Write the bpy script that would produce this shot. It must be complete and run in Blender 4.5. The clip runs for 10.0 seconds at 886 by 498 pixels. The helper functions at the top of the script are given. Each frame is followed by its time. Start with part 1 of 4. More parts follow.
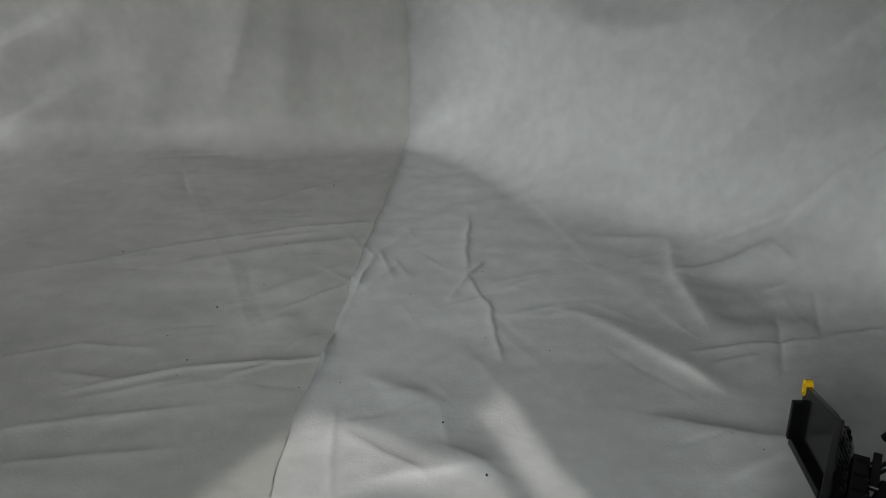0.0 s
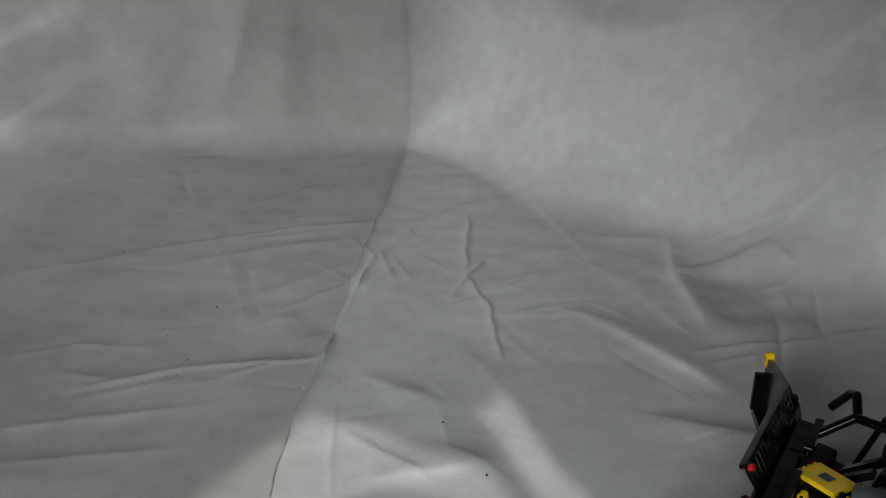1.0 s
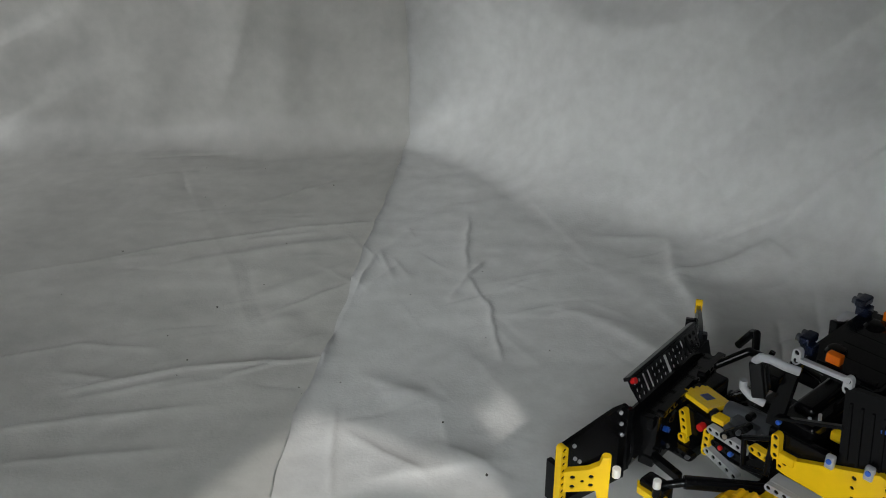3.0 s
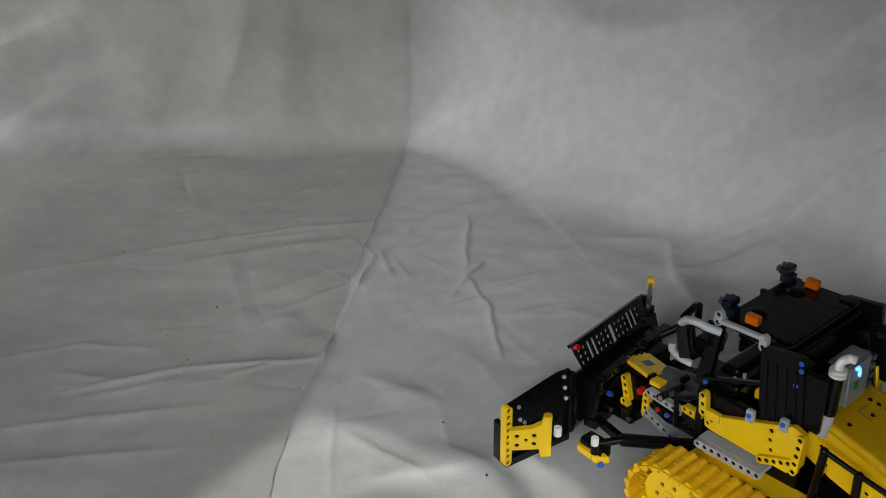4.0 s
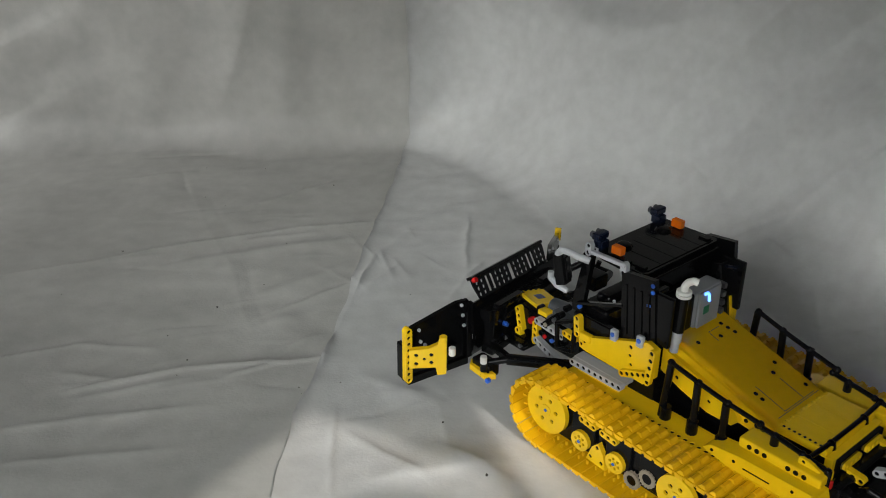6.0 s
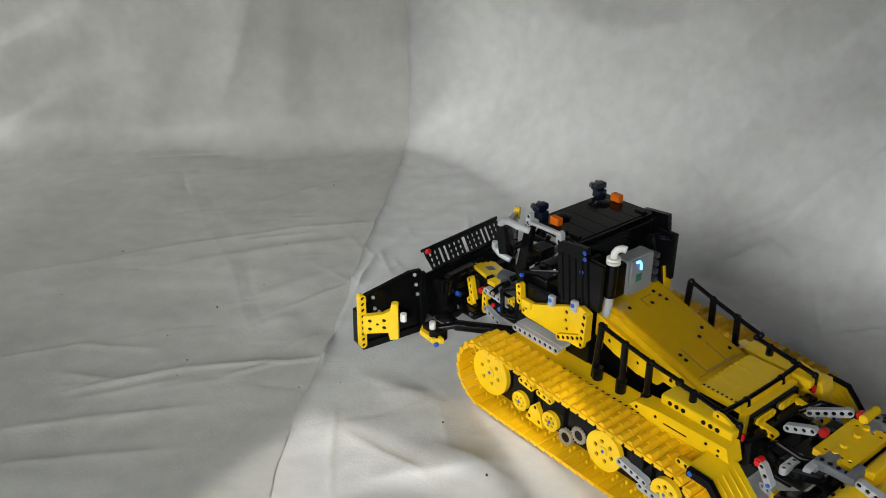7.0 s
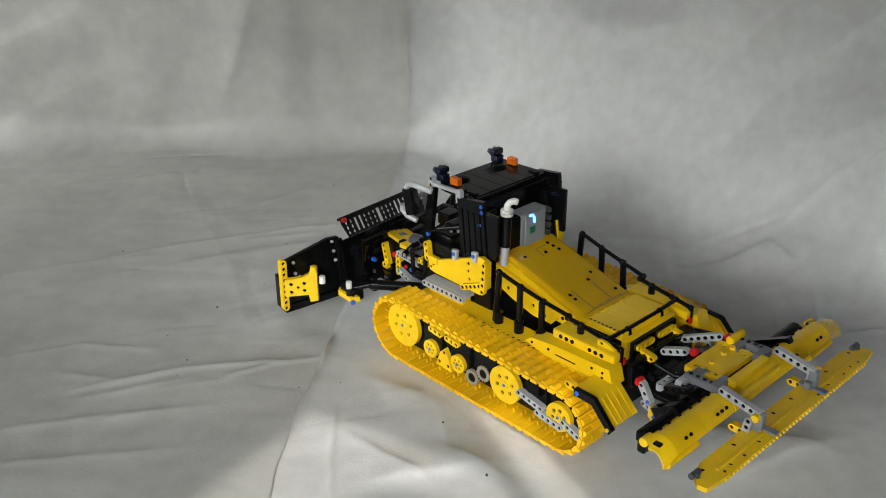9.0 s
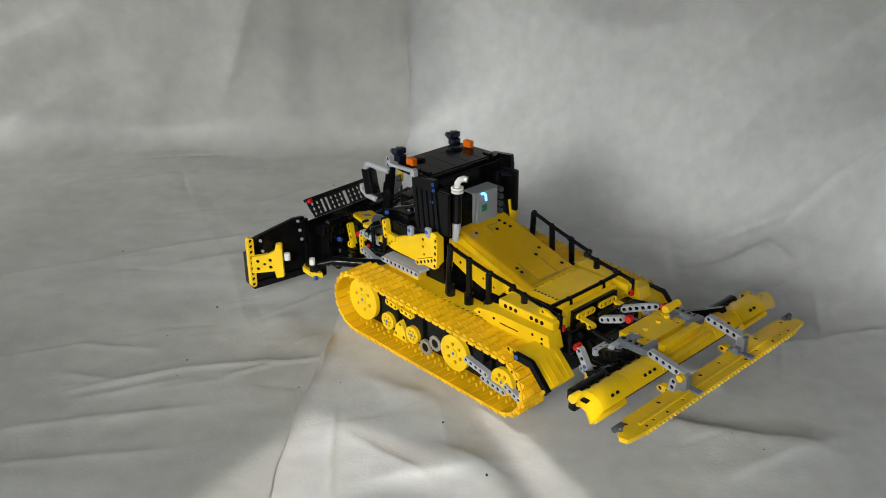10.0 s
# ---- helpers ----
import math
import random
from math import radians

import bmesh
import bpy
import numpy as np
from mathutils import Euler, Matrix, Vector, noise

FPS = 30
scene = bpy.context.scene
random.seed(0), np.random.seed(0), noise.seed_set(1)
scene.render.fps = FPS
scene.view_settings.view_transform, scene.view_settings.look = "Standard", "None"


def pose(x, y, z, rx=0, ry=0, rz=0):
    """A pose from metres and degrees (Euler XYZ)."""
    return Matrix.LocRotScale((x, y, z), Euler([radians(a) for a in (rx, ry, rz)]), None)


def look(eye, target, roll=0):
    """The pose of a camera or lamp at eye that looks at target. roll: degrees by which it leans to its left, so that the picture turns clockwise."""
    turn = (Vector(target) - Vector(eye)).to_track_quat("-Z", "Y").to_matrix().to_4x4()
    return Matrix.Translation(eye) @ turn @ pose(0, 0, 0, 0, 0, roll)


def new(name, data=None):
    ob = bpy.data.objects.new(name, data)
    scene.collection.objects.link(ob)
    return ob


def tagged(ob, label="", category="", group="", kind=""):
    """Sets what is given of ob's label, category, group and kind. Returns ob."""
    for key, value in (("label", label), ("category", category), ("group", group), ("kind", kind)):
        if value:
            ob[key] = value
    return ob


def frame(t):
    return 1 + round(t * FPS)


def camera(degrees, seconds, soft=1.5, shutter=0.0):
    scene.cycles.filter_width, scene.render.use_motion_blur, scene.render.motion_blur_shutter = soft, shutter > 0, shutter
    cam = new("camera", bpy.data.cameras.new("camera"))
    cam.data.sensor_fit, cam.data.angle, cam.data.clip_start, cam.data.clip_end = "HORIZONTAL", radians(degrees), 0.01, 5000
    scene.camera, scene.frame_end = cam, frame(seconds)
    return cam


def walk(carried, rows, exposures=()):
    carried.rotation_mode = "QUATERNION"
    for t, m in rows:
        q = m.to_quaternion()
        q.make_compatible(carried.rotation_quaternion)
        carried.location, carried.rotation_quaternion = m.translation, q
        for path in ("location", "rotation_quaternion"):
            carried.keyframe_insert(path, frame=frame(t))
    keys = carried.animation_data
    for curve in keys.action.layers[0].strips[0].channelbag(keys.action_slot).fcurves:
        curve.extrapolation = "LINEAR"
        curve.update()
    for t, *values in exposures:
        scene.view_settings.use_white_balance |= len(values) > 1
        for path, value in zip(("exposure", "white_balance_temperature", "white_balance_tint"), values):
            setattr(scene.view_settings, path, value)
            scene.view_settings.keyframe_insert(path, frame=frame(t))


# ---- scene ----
# camera on a stand, still, tilted down over the cloth
cam = camera(49.23, 10.0, soft=1.0)
STAND = pose(0, 0, 0.6677, 63.44, 0, 0)
walk(cam, [(0.0, STAND), (10.0, STAND)],
     exposures=[(0.0, -0.86, 6600, 10), (2.5, -0.72, 6600, 10), (5.0, -0.74, 6750, 10), (5.5, -0.78, 6800, 10), (7.0, -0.2, 6800, 10), (10.0, -0.2, 6800, 10)])

# ---- light ----
world = bpy.data.worlds.new("sky")
scene.world = world
world.use_nodes = True
wn = world.node_tree.nodes
sky = wn.new("ShaderNodeTexSky")
sky.sky_type = "NISHITA"
sky.sun_disc = False
sky.sun_elevation, sky.sun_rotation = radians(38), radians(150)
world.node_tree.links.new(sky.outputs[0], wn["Background"].inputs[0])
wn["Background"].inputs[1].default_value = 0.1

# unseen lamps added for daylight: one behind the camera, a wide one at its side
key_light = new("key_light", bpy.data.lights.new("key_light", "AREA"))
key_light.data.shape = "RECTANGLE"
key_light.data.size, key_light.data.size_y = 2.0, 0.85
key_light.data.energy = 5.0
key_light.data.spread = radians(38)
key_light.data.color = (0.95, 0.99, 1.0)
key_light.matrix_world = look((-0.72, -0.69, 0.78), (0.2, 0.92, 0.0))

side_light = new("side_light", bpy.data.lights.new("side_light", "AREA"))
side_light.data.shape = "RECTANGLE"
side_light.data.size, side_light.data.size_y = 1.8, 1.1
side_light.data.energy = 142
side_light.data.color = (0.96, 0.99, 1.0)
side_light.matrix_world = look((-2.5, 0.2, 1.1), (0.0, 1.2, 0.2))

# unseen lamp added to make a narrow pool of daylight through a second opening
pool_light = new("pool_light", bpy.data.lights.new("pool_light", "AREA"))
pool_light.data.shape = "RECTANGLE"
pool_light.data.size, pool_light.data.size_y = 0.40, 0.30
pool_light.data.energy = 80
pool_light.data.color = (0.90, 0.99, 1.0)
pool_light.matrix_world = look((-0.3, -2.5, 2.0), (-0.1, 1.25, 0.0))

SUN_WAY = Vector((-0.5 * math.cos(radians(38)), 0.866 * math.cos(radians(38)), -math.sin(radians(38))))
sun = new("sun", bpy.data.lights.new("sun", "SUN"))
sun.data.energy, sun.data.angle, sun.data.color = 2.6, radians(0.6), (1.0, 0.97, 0.92)
sun.matrix_world = look((1.5, -4, 2), Vector((1.5, -4, 2)) + SUN_WAY)


# ---- materials ----
def material(name, colour, rough=0.4, metal=0.0, vary=0.06, scale=60.0, bump=0.0, bump_scale=300.0, coat=0.0, emit=0.0, stain=0.0, stain_scale=3.0, glass=0.0, pieces=0.0, spec=0.5):
    m = bpy.data.materials.new(name)
    m.use_nodes = True
    nt = m.node_tree
    n, l = nt.nodes, nt.links
    b = n["Principled BSDF"]
    b.inputs["Roughness"].default_value = rough
    b.inputs["Metallic"].default_value = metal
    b.inputs["Specular IOR Level"].default_value = spec
    b.inputs["Coat Weight"].default_value = coat
    b.inputs["Transmission Weight"].default_value = glass
    tc = n.new("ShaderNodeTexCoord")
    fine = n.new("ShaderNodeTexNoise")
    fine.inputs["Scale"].default_value = scale
    fine.inputs["Detail"].default_value = 5
    l.new(tc.outputs["Object"], fine.inputs["Vector"])
    coarse = n.new("ShaderNodeTexNoise")
    coarse.inputs["Scale"].default_value = stain_scale
    coarse.inputs["Detail"].default_value = 3
    l.new(tc.outputs["Object"], coarse.inputs["Vector"])
    f1 = n.new("ShaderNodeMapRange")
    f1.inputs[3].default_value, f1.inputs[4].default_value = 1 - vary, 1 + vary
    f1.inputs[1].default_value, f1.inputs[2].default_value = 0.3, 0.7
    l.new(fine.outputs[0], f1.inputs[0])
    f2 = n.new("ShaderNodeMapRange")
    f2.inputs[3].default_value, f2.inputs[4].default_value = 1 - stain, 1 + stain * 0.5
    f2.inputs[1].default_value, f2.inputs[2].default_value = 0.3, 0.7
    l.new(coarse.outputs[0], f2.inputs[0])
    mul = n.new("ShaderNodeMath")
    mul.operation = "MULTIPLY"
    l.new(f1.outputs[0], mul.inputs[0])
    l.new(f2.outputs[0], mul.inputs[1])
    last = mul.outputs[0]
    if pieces:
        oi = n.new("ShaderNodeObjectInfo")
        f3 = n.new("ShaderNodeMapRange")
        f3.inputs[3].default_value, f3.inputs[4].default_value = 1 - pieces, 1 + pieces
        l.new(oi.outputs["Random"], f3.inputs[0])
        mm = n.new("ShaderNodeMath")
        mm.operation = "MULTIPLY"
        l.new(last, mm.inputs[0])
        l.new(f3.outputs[0], mm.inputs[1])
        last = mm.outputs[0]
    sc = n.new("ShaderNodeVectorMath")
    sc.operation = "SCALE"
    sc.inputs[0].default_value = colour
    l.new(last, sc.inputs["Scale"])
    l.new(sc.outputs[0], b.inputs["Base Color"])
    if bump:
        bn = n.new("ShaderNodeTexNoise")
        bn.inputs["Scale"].default_value = bump_scale
        bn.inputs["Detail"].default_value = 4
        l.new(tc.outputs["Object"], bn.inputs["Vector"])
        bp = n.new("ShaderNodeBump")
        bp.inputs["Strength"].default_value = bump
        bp.inputs["Distance"].default_value = 0.002
        l.new(bn.outputs[0], bp.inputs["Height"])
        l.new(bp.outputs[0], b.inputs["Normal"])
    if emit:
        b.inputs["Emission Color"].default_value = (*colour, 1)
        b.inputs["Emission Strength"].default_value = emit
    return m


CLOTH_RIGHT = material("white_fleece_cloth", (0.595, 0.597, 0.589), 0.5, vary=0.06, scale=42, bump=0.15, bump_scale=240, stain=0.09, stain_scale=7.0)
CLOTH_LEFT = material("grey_fleece_cloth", (0.475, 0.47, 0.447), 0.5, vary=0.065, scale=38, bump=0.15, bump_scale=240, stain=0.12, stain_scale=7.0)
YELLOW = material("yellow_plastic", (0.90, 0.57, 0.012), 0.14, vary=0.03, scale=90, bump=0.03, stain=0.03, stain_scale=20)
YELLOW_TRACK = material("yellow_track_plastic", (0.88, 0.50, 0.010), 0.19, vary=0.04, scale=90, bump=0.03, pieces=0.06)
BLACK = material("black_plastic", (0.0045, 0.0045, 0.005), 0.16, vary=0.2, scale=80, bump=0.03, spec=0.2)
GREY = material("light_grey_plastic", (0.42, 0.43, 0.45), 0.3, vary=0.03, scale=80)
DARK_GREY = material("dark_grey_plastic", (0.055, 0.06, 0.066), 0.32, vary=0.05, scale=80)
MID_GREY = material("mid_grey_plastic", (0.17, 0.18, 0.195), 0.32, vary=0.04, scale=80)
WHITE = material("white_plastic", (0.75, 0.74, 0.70), 0.3, vary=0.02)
RED = material("red_plastic", (0.62, 0.015, 0.015), 0.25)
BLUE = material("blue_plastic", (0.015, 0.10, 0.50), 0.3)
ORANGE = material("clear_orange_plastic", (0.95, 0.20, 0.01), 0.12, glass=0.3)
HUB_GREY = material("battery_grey_plastic", (0.30, 0.31, 0.32), 0.35, vary=0.03, scale=80)
NAVY = material("navy_plastic", (0.006, 0.010, 0.026), 0.25)
GREEN = material("green_label", (0.01, 0.22, 0.10), 0.4)
LED = material("blue_light", (0.10, 0.30, 1.0), 0.4, emit=5.0)
TAN = material("tan_plastic", (0.30, 0.26, 0.20), 0.4)
DIRT = material("dark_crumb", (0.03, 0.025, 0.02), 0.8)
PLASTER = material("plaster", (0.20, 0.20, 0.20), 0.8, vary=0.04, scale=30, bump=0.1, stain=0.06)
BOARDS = material("floorboards", (0.22, 0.15, 0.09), 0.5, vary=0.1, scale=12, stain=0.1)


# ---- shapes, in millimetres ----
def round_off(me):
    """Smooth shading in which large flat faces stay flat and only the bevels turn."""
    me.shade_smooth()
    around = [[] for v in me.vertices]
    for f in me.polygons:
        for v in f.vertices:
            around[v].append((f.normal, f.normal * f.area))
    out = []
    for f in me.polygons:
        for v in f.vertices:
            n = Vector()
            for q, w in around[v]:
                if q.dot(f.normal) > 0.66:
                    n += w
            out.append(n.normalized() if n.length > 1e-12 else f.normal)
    me.normals_split_custom_set(out)


def put(name, bm, mat, parent, label="", kind="", smooth=True):
    """One mesh object out of a bmesh in millimetres."""
    bmesh.ops.recalc_face_normals(bm, faces=bm.faces)
    bmesh.ops.scale(bm, vec=(0.001,) * 3, verts=bm.verts)
    plugged = any(f.material_index for f in bm.faces)
    me = bpy.data.meshes.new(name)
    bm.to_mesh(me)
    bm.free()
    me.materials.append(mat)
    if plugged:
        me.materials.append(BLACK)
    if smooth:
        round_off(me)
    ob = new(name, me)
    ob.parent = parent
    return tagged(ob, label, kind=kind)


def part(name, bm, mat, parent, label=""):
    return put(name, bm, mat, parent, label)


def fresh():
    return bmesh.new()


def merge(bm, tmp, m=None):
    if m is not None:
        bmesh.ops.transform(tmp, matrix=m, verts=tmp.verts)
    me = bpy.data.meshes.new("tmp")
    tmp.to_mesh(me)
    tmp.free()
    bm.from_mesh(me)
    bpy.data.meshes.remove(me)
    return bm


def box(bm, x0, x1, y0, y1, z0, z1, bev=0.7, m=None):
    t = fresh()
    bmesh.ops.create_cube(t, size=1, matrix=Matrix.Translation(((x0 + x1) / 2, (y0 + y1) / 2, (z0 + z1) / 2)) @ Matrix.Diagonal((abs(x1 - x0), abs(y1 - y0), abs(z1 - z0), 1)))
    if bev:
        bmesh.ops.bevel(t, geom=t.edges[:], offset=bev, segments=2, affect="EDGES", profile=0.5)
    return merge(bm, t, m)


def cyl(bm, a, b, r, n=16, r2=None, bev=0.0):
    a, b = Vector(a), Vector(b)
    d = b - a
    t = fresh()
    bmesh.ops.create_cone(t, cap_ends=True, segments=n, radius1=r, radius2=r if r2 is None else r2, depth=d.length)
    if bev:
        rim = [e for e in t.edges if abs(e.verts[0].co.z - e.verts[1].co.z) < 1e-5]
        bmesh.ops.bevel(t, geom=rim, offset=bev, segments=2, affect="EDGES", profile=0.5)
    return merge(bm, t, Matrix.Translation((a + b) / 2) @ d.to_track_quat("Z", "Y").to_matrix().to_4x4())


def circle(cx, cy, r, n=10):
    return [(cx + r * math.cos(2 * math.pi * i / n), cy + r * math.sin(2 * math.pi * i / n)) for i in range(n)]


def slab(bm, outline, holes, w0, w1, m=None, plug=True):
    """A flat piece: an outline with holes, from w0 to w1 thick. plug: black discs in the holes, for pins and for the
    holes' shade.
    """
    t = fresh()
    edges = []
    for loop in [outline] + holes:
        vs = [t.verts.new((u, v, w0)) for u, v in loop]
        edges += [t.edges.new((vs[i], vs[(i + 1) % len(vs)])) for i in range(len(vs))]
    bmesh.ops.triangle_fill(t, use_beauty=True, use_dissolve=False, edges=edges)
    up = bmesh.ops.extrude_face_region(t, geom=t.faces[:])
    bmesh.ops.translate(t, vec=(0, 0, w1 - w0), verts=[v for v in up["geom"] if isinstance(v, bmesh.types.BMVert)])
    if plug:
        for loop in holes:
            for k in (0.22, 0.78):
                f = t.faces.new([t.verts.new((u, v, w0 * (1 - k) + w1 * k)) for u, v in loop])
                f.material_index = 1
    return merge(bm, t, m)


def frame_of(o, u, v, w):
    """A matrix that takes slab space to the axes u, v, w at o."""
    m = Matrix.Identity(4)
    for i, a in enumerate((u, v, w)):
        a = Vector(a)
        for k in range(3):
            m[k][i] = a[k]
    for k in range(3):
        m[k][3] = o[k]
    return m


def side(y):
    return frame_of((0, y, 0), (1, 0, 0), (0, 0, 1), (0, 1, 0))


def top(z):
    return frame_of((0, 0, z), (1, 0, 0), (0, 1, 0), (0, 0, 1))


def stadium(length, r, n=6):
    pts = []
    for i in range(n + 1):
        a = -math.pi / 2 + math.pi * i / n
        pts.append((length + r * math.cos(a), r * math.sin(a)))
    for i in range(n + 1):
        a = math.pi / 2 + math.pi * i / n
        pts.append((r * math.cos(a), r * math.sin(a)))
    return pts


def beam(bm, a, b, across, thick=7.4, half=3.8, pitch=8.0):
    """A studless beam from the first hole at a to the last at b, holes along `across`."""
    a, b = Vector(a), Vector(b)
    n = max(1, round((b - a).length / pitch))
    length = (b - a).length
    u = (b - a).normalized()
    w = Vector(across).normalized()
    v = w.cross(u).normalized()
    w = u.cross(v)
    slab(bm, stadium(length, half), [circle(length * i / n, 0, 2.45) for i in range(n + 1)], -thick / 2, thick / 2, frame_of(a, u, v, w))
    return bm


def rod(bm, pts, r, n=10, knobs=0.0):
    for a, b in zip(pts, pts[1:]):
        cyl(bm, a, b, r, n)
    for p in pts[1:-1] if not knobs else pts:
        t = fresh()
        bmesh.ops.create_icosphere(t, subdivisions=2, radius=max(r, knobs))
        merge(bm, t, Matrix.Translation(p))
    return bm


def empty(name, parent=None):
    ob = new(name)
    ob.empty_display_size = 0.05
    ob.parent = parent
    return ob


# ---- room out of view ----
def wall_box(name, x0, x1, y0, y1, z0, z1, mat, label):
    ob = put(name, box(fresh(), x0 * 1000, x1 * 1000, y0 * 1000, y1 * 1000, z0 * 1000, z1 * 1000, 0), mat, None, label, "structure", False)
    return ob


wall_box("floor", -1.56, 2.2, -0.8, 2.5, -0.12, -0.02, BOARDS, "brown wooden floor under the cloth")
wall_box("ceiling", -1.56, 2.2, -0.8, 2.5, 2.4, 2.5, PLASTER, "plain plaster ceiling of the room")
wall_box("wall_north", -1.5, 2.2, 2.4, 2.5, -0.02, 2.4, PLASTER, "plain plaster wall behind the cloth")
# unseen west wall, added with an opening that trims the side lamp's light
west = slab(fresh(), [(-800, -20), (2500, -20), (2500, 2400), (-800, 2400)], [[(900, 350), (1900, 350), (1900, 740), (900, 740)]], -1560, -1500, frame_of((0, 0, 0), (0, 1, 0), (0, 0, 1), (1, 0, 0)), False)
put("light_wall_west", west, PLASTER, None, "unseen plaster side wall, its opening cut to shape the light", "structure", False)
wall_box("wall_east", 2.2, 2.3, -0.8, 2.5, -0.02, 2.4, PLASTER, "plain plaster side wall of the room")
# unseen thin south board: openings shape lamp light, three gaps outline the sun patches
SUN_CUTS = [
    [(584, 1318), (747, 1432), (777, 1464), (818, 1444), (853, 1416), (892, 1379), (921, 1350), (926, 1324), (891, 1307), (807, 1337), (740, 1322), (716, 1288), (555, 1288)],
    [(1032, 1541), (1030, 1487), (1013, 1418), (1001, 1379), (1001, 1324), (994, 1288), (933, 1288), (950, 1350), (962, 1400), (969, 1464), (999, 1471), (1024, 1497)],
    [(1275, 1606), (1279, 1598), (1284, 1574), (1285, 1533), (1282, 1492), (1276, 1480), (1273, 1505), (1270, 1557)],
]
board = slab(fresh(), [(-1500, -20), (2200, -20), (2200, 2400), (-1500, 2400)], [[(-1450, 270), (500, 270), (500, 900), (-1450, 900)], [(-380, 950), (-40, 950), (-70, 1110), (-360, 1110)]] + SUN_CUTS, -706, -700, frame_of((0, 0, 0), (1, 0, 0), (0, 0, 1), (0, 1, 0)), False)
put("light_board_south", board, PLASTER, None, "unseen board wall with openings cut to shape lamp light and sun patches", "structure", False)

# ---- cloth ----
CREASES, FOLDS = [], []


def crease(x0, y0, x1, y1, width, height, lean=0):
    """A raised or sunken line; lean: the side on which it falls off sharply."""
    CREASES.append((x0, y0, x1, y1, width, height, lean))


def fold(x0, y0, x1, y1, slope, soft, reach=9.0):
    """A line past which the cloth tilts forward."""
    FOLDS.append((x0, y0, x1, y1, slope, soft, reach))


# left cloth, on the floor
crease(-0.660, 1.246, -0.537, 1.299, 0.006, 0.0075, 1)
crease(-0.537, 1.299, -0.374, 1.367, 0.008, 0.0067, 1)
crease(-0.374, 1.367, -0.114, 1.440, 0.010, 0.0075, 1)
crease(-0.380, 1.300, -0.130, 1.380, 0.012, 0.0053)
crease(-0.480, 1.655, -0.445, 1.560, 0.007, -0.0027, 1)
crease(-0.440, 1.560, -0.323, 1.290, 0.010, 0.0011)
crease(-0.410, 1.560, -0.295, 1.290, 0.010, -0.0008)
crease(-0.323, 1.290, -0.258, 1.111, 0.010, 0.0014)
crease(-0.300, 1.290, -0.235, 1.111, 0.009, -0.0010)
crease(-0.240, 1.141, -0.133, 1.229, 0.009, 0.0090, 1)
crease(-0.250, 1.110, -0.140, 1.170, 0.012, 0.0060)
crease(-0.280, 1.180, -0.130, 1.300, 0.012, 0.0045)
crease(-0.440, 0.966, -0.317, 1.010, 0.005, 0.0075, -1)
crease(-0.317, 1.010, -0.158, 1.029, 0.005, 0.0060, -1)
crease(-0.430, 0.950, -0.320, 0.985, 0.009, 0.0045)
crease(-0.640, 1.010, -0.476, 1.069, 0.006, 0.0067, 1)
crease(-0.476, 1.069, -0.380, 1.060, 0.008, 0.0045)
crease(-0.470, 1.000, -0.400, 0.985, 0.008, 0.0042)
crease(-0.638, 1.606, -0.468, 1.652, 0.005, 0.0045, 1)
crease(-0.560, 1.735, -0.400, 1.750, 0.006, -0.0045, 1)
crease(-0.303, 1.367, -0.201, 1.397, 0.009, 0.0045)
crease(-0.260, 1.560, -0.190, 1.620, 0.010, 0.0060)
crease(-0.330, 1.500, -0.240, 1.580, 0.010, 0.0045)
crease(-0.213, 1.017, -0.264, 0.992, 0.005, 0.0053, 1)
crease(-0.520, 0.880, -0.300, 0.930, 0.010, 0.0045)
crease(-0.480, 0.820, -0.300, 0.850, 0.010, 0.0045)
# left cloth, on the wall
crease(-0.866, 1.790, -0.690, 1.905, 0.022, 0.0055, 1)
crease(-0.840, 1.955, -0.670, 2.050, 0.022, 0.0055, 1)
crease(-0.430, 1.860, -0.348, 2.060, 0.030, 0.0080, -1)
crease(-0.300, 1.820, -0.290, 2.050, 0.030, 0.0050)
crease(-0.200, 1.820, -0.205, 2.050, 0.030, 0.0045)
crease(-0.600, 1.850, -0.500, 2.050, 0.040, 0.0065)
# right cloth, along its edge
crease(-0.104, 1.300, -0.134, 1.142, 0.007, 0.0060, 1)
crease(-0.134, 1.142, -0.150, 1.020, 0.007, 0.0060, 1)
crease(-0.114, 1.204, -0.070, 1.272, 0.006, 0.0040)
crease(-0.095, 1.320, -0.075, 1.240, 0.006, 0.0040)
crease(-0.075, 1.300, -0.050, 1.240, 0.006, 0.0030)
crease(-0.125, 0.906, -0.115, 0.777, 0.005, 0.0040, 1)
crease(-0.088, 1.029, -0.072, 1.075, 0.0025, -0.0030, 1)
# right cloth, on the floor
crease(0.041, 1.440, 0.036, 1.275, 0.0055, 0.0065, 1)
crease(0.034, 1.240, 0.060, 1.290, 0.006, 0.0060, -1)
crease(0.036, 1.240, 0.066, 1.150, 0.005, 0.0040, 1)
crease(0.064, 1.165, 0.073, 1.035, 0.0032, 0.0052, 1)
crease(0.010, 1.180, 0.035, 1.240, 0.008, 0.0040)
crease(-0.040, 1.429, -0.113, 1.290, 0.012, 0.0035)
crease(-0.040, 1.430, 0.112, 1.530, 0.020, 0.0060)
crease(0.040, 1.025, 0.090, 0.930, 0.010, 0.0110, 1)
crease(-0.062, 0.950, 0.020, 0.960, 0.012, 0.0060)
crease(-0.020, 0.960, 0.060, 0.880, 0.012, 0.0060)
crease(0.060, 0.875, 0.117, 0.850, 0.0035, 0.0055, 1)
crease(0.095, 0.875, 0.120, 0.868, 0.003, 0.0040, 1)
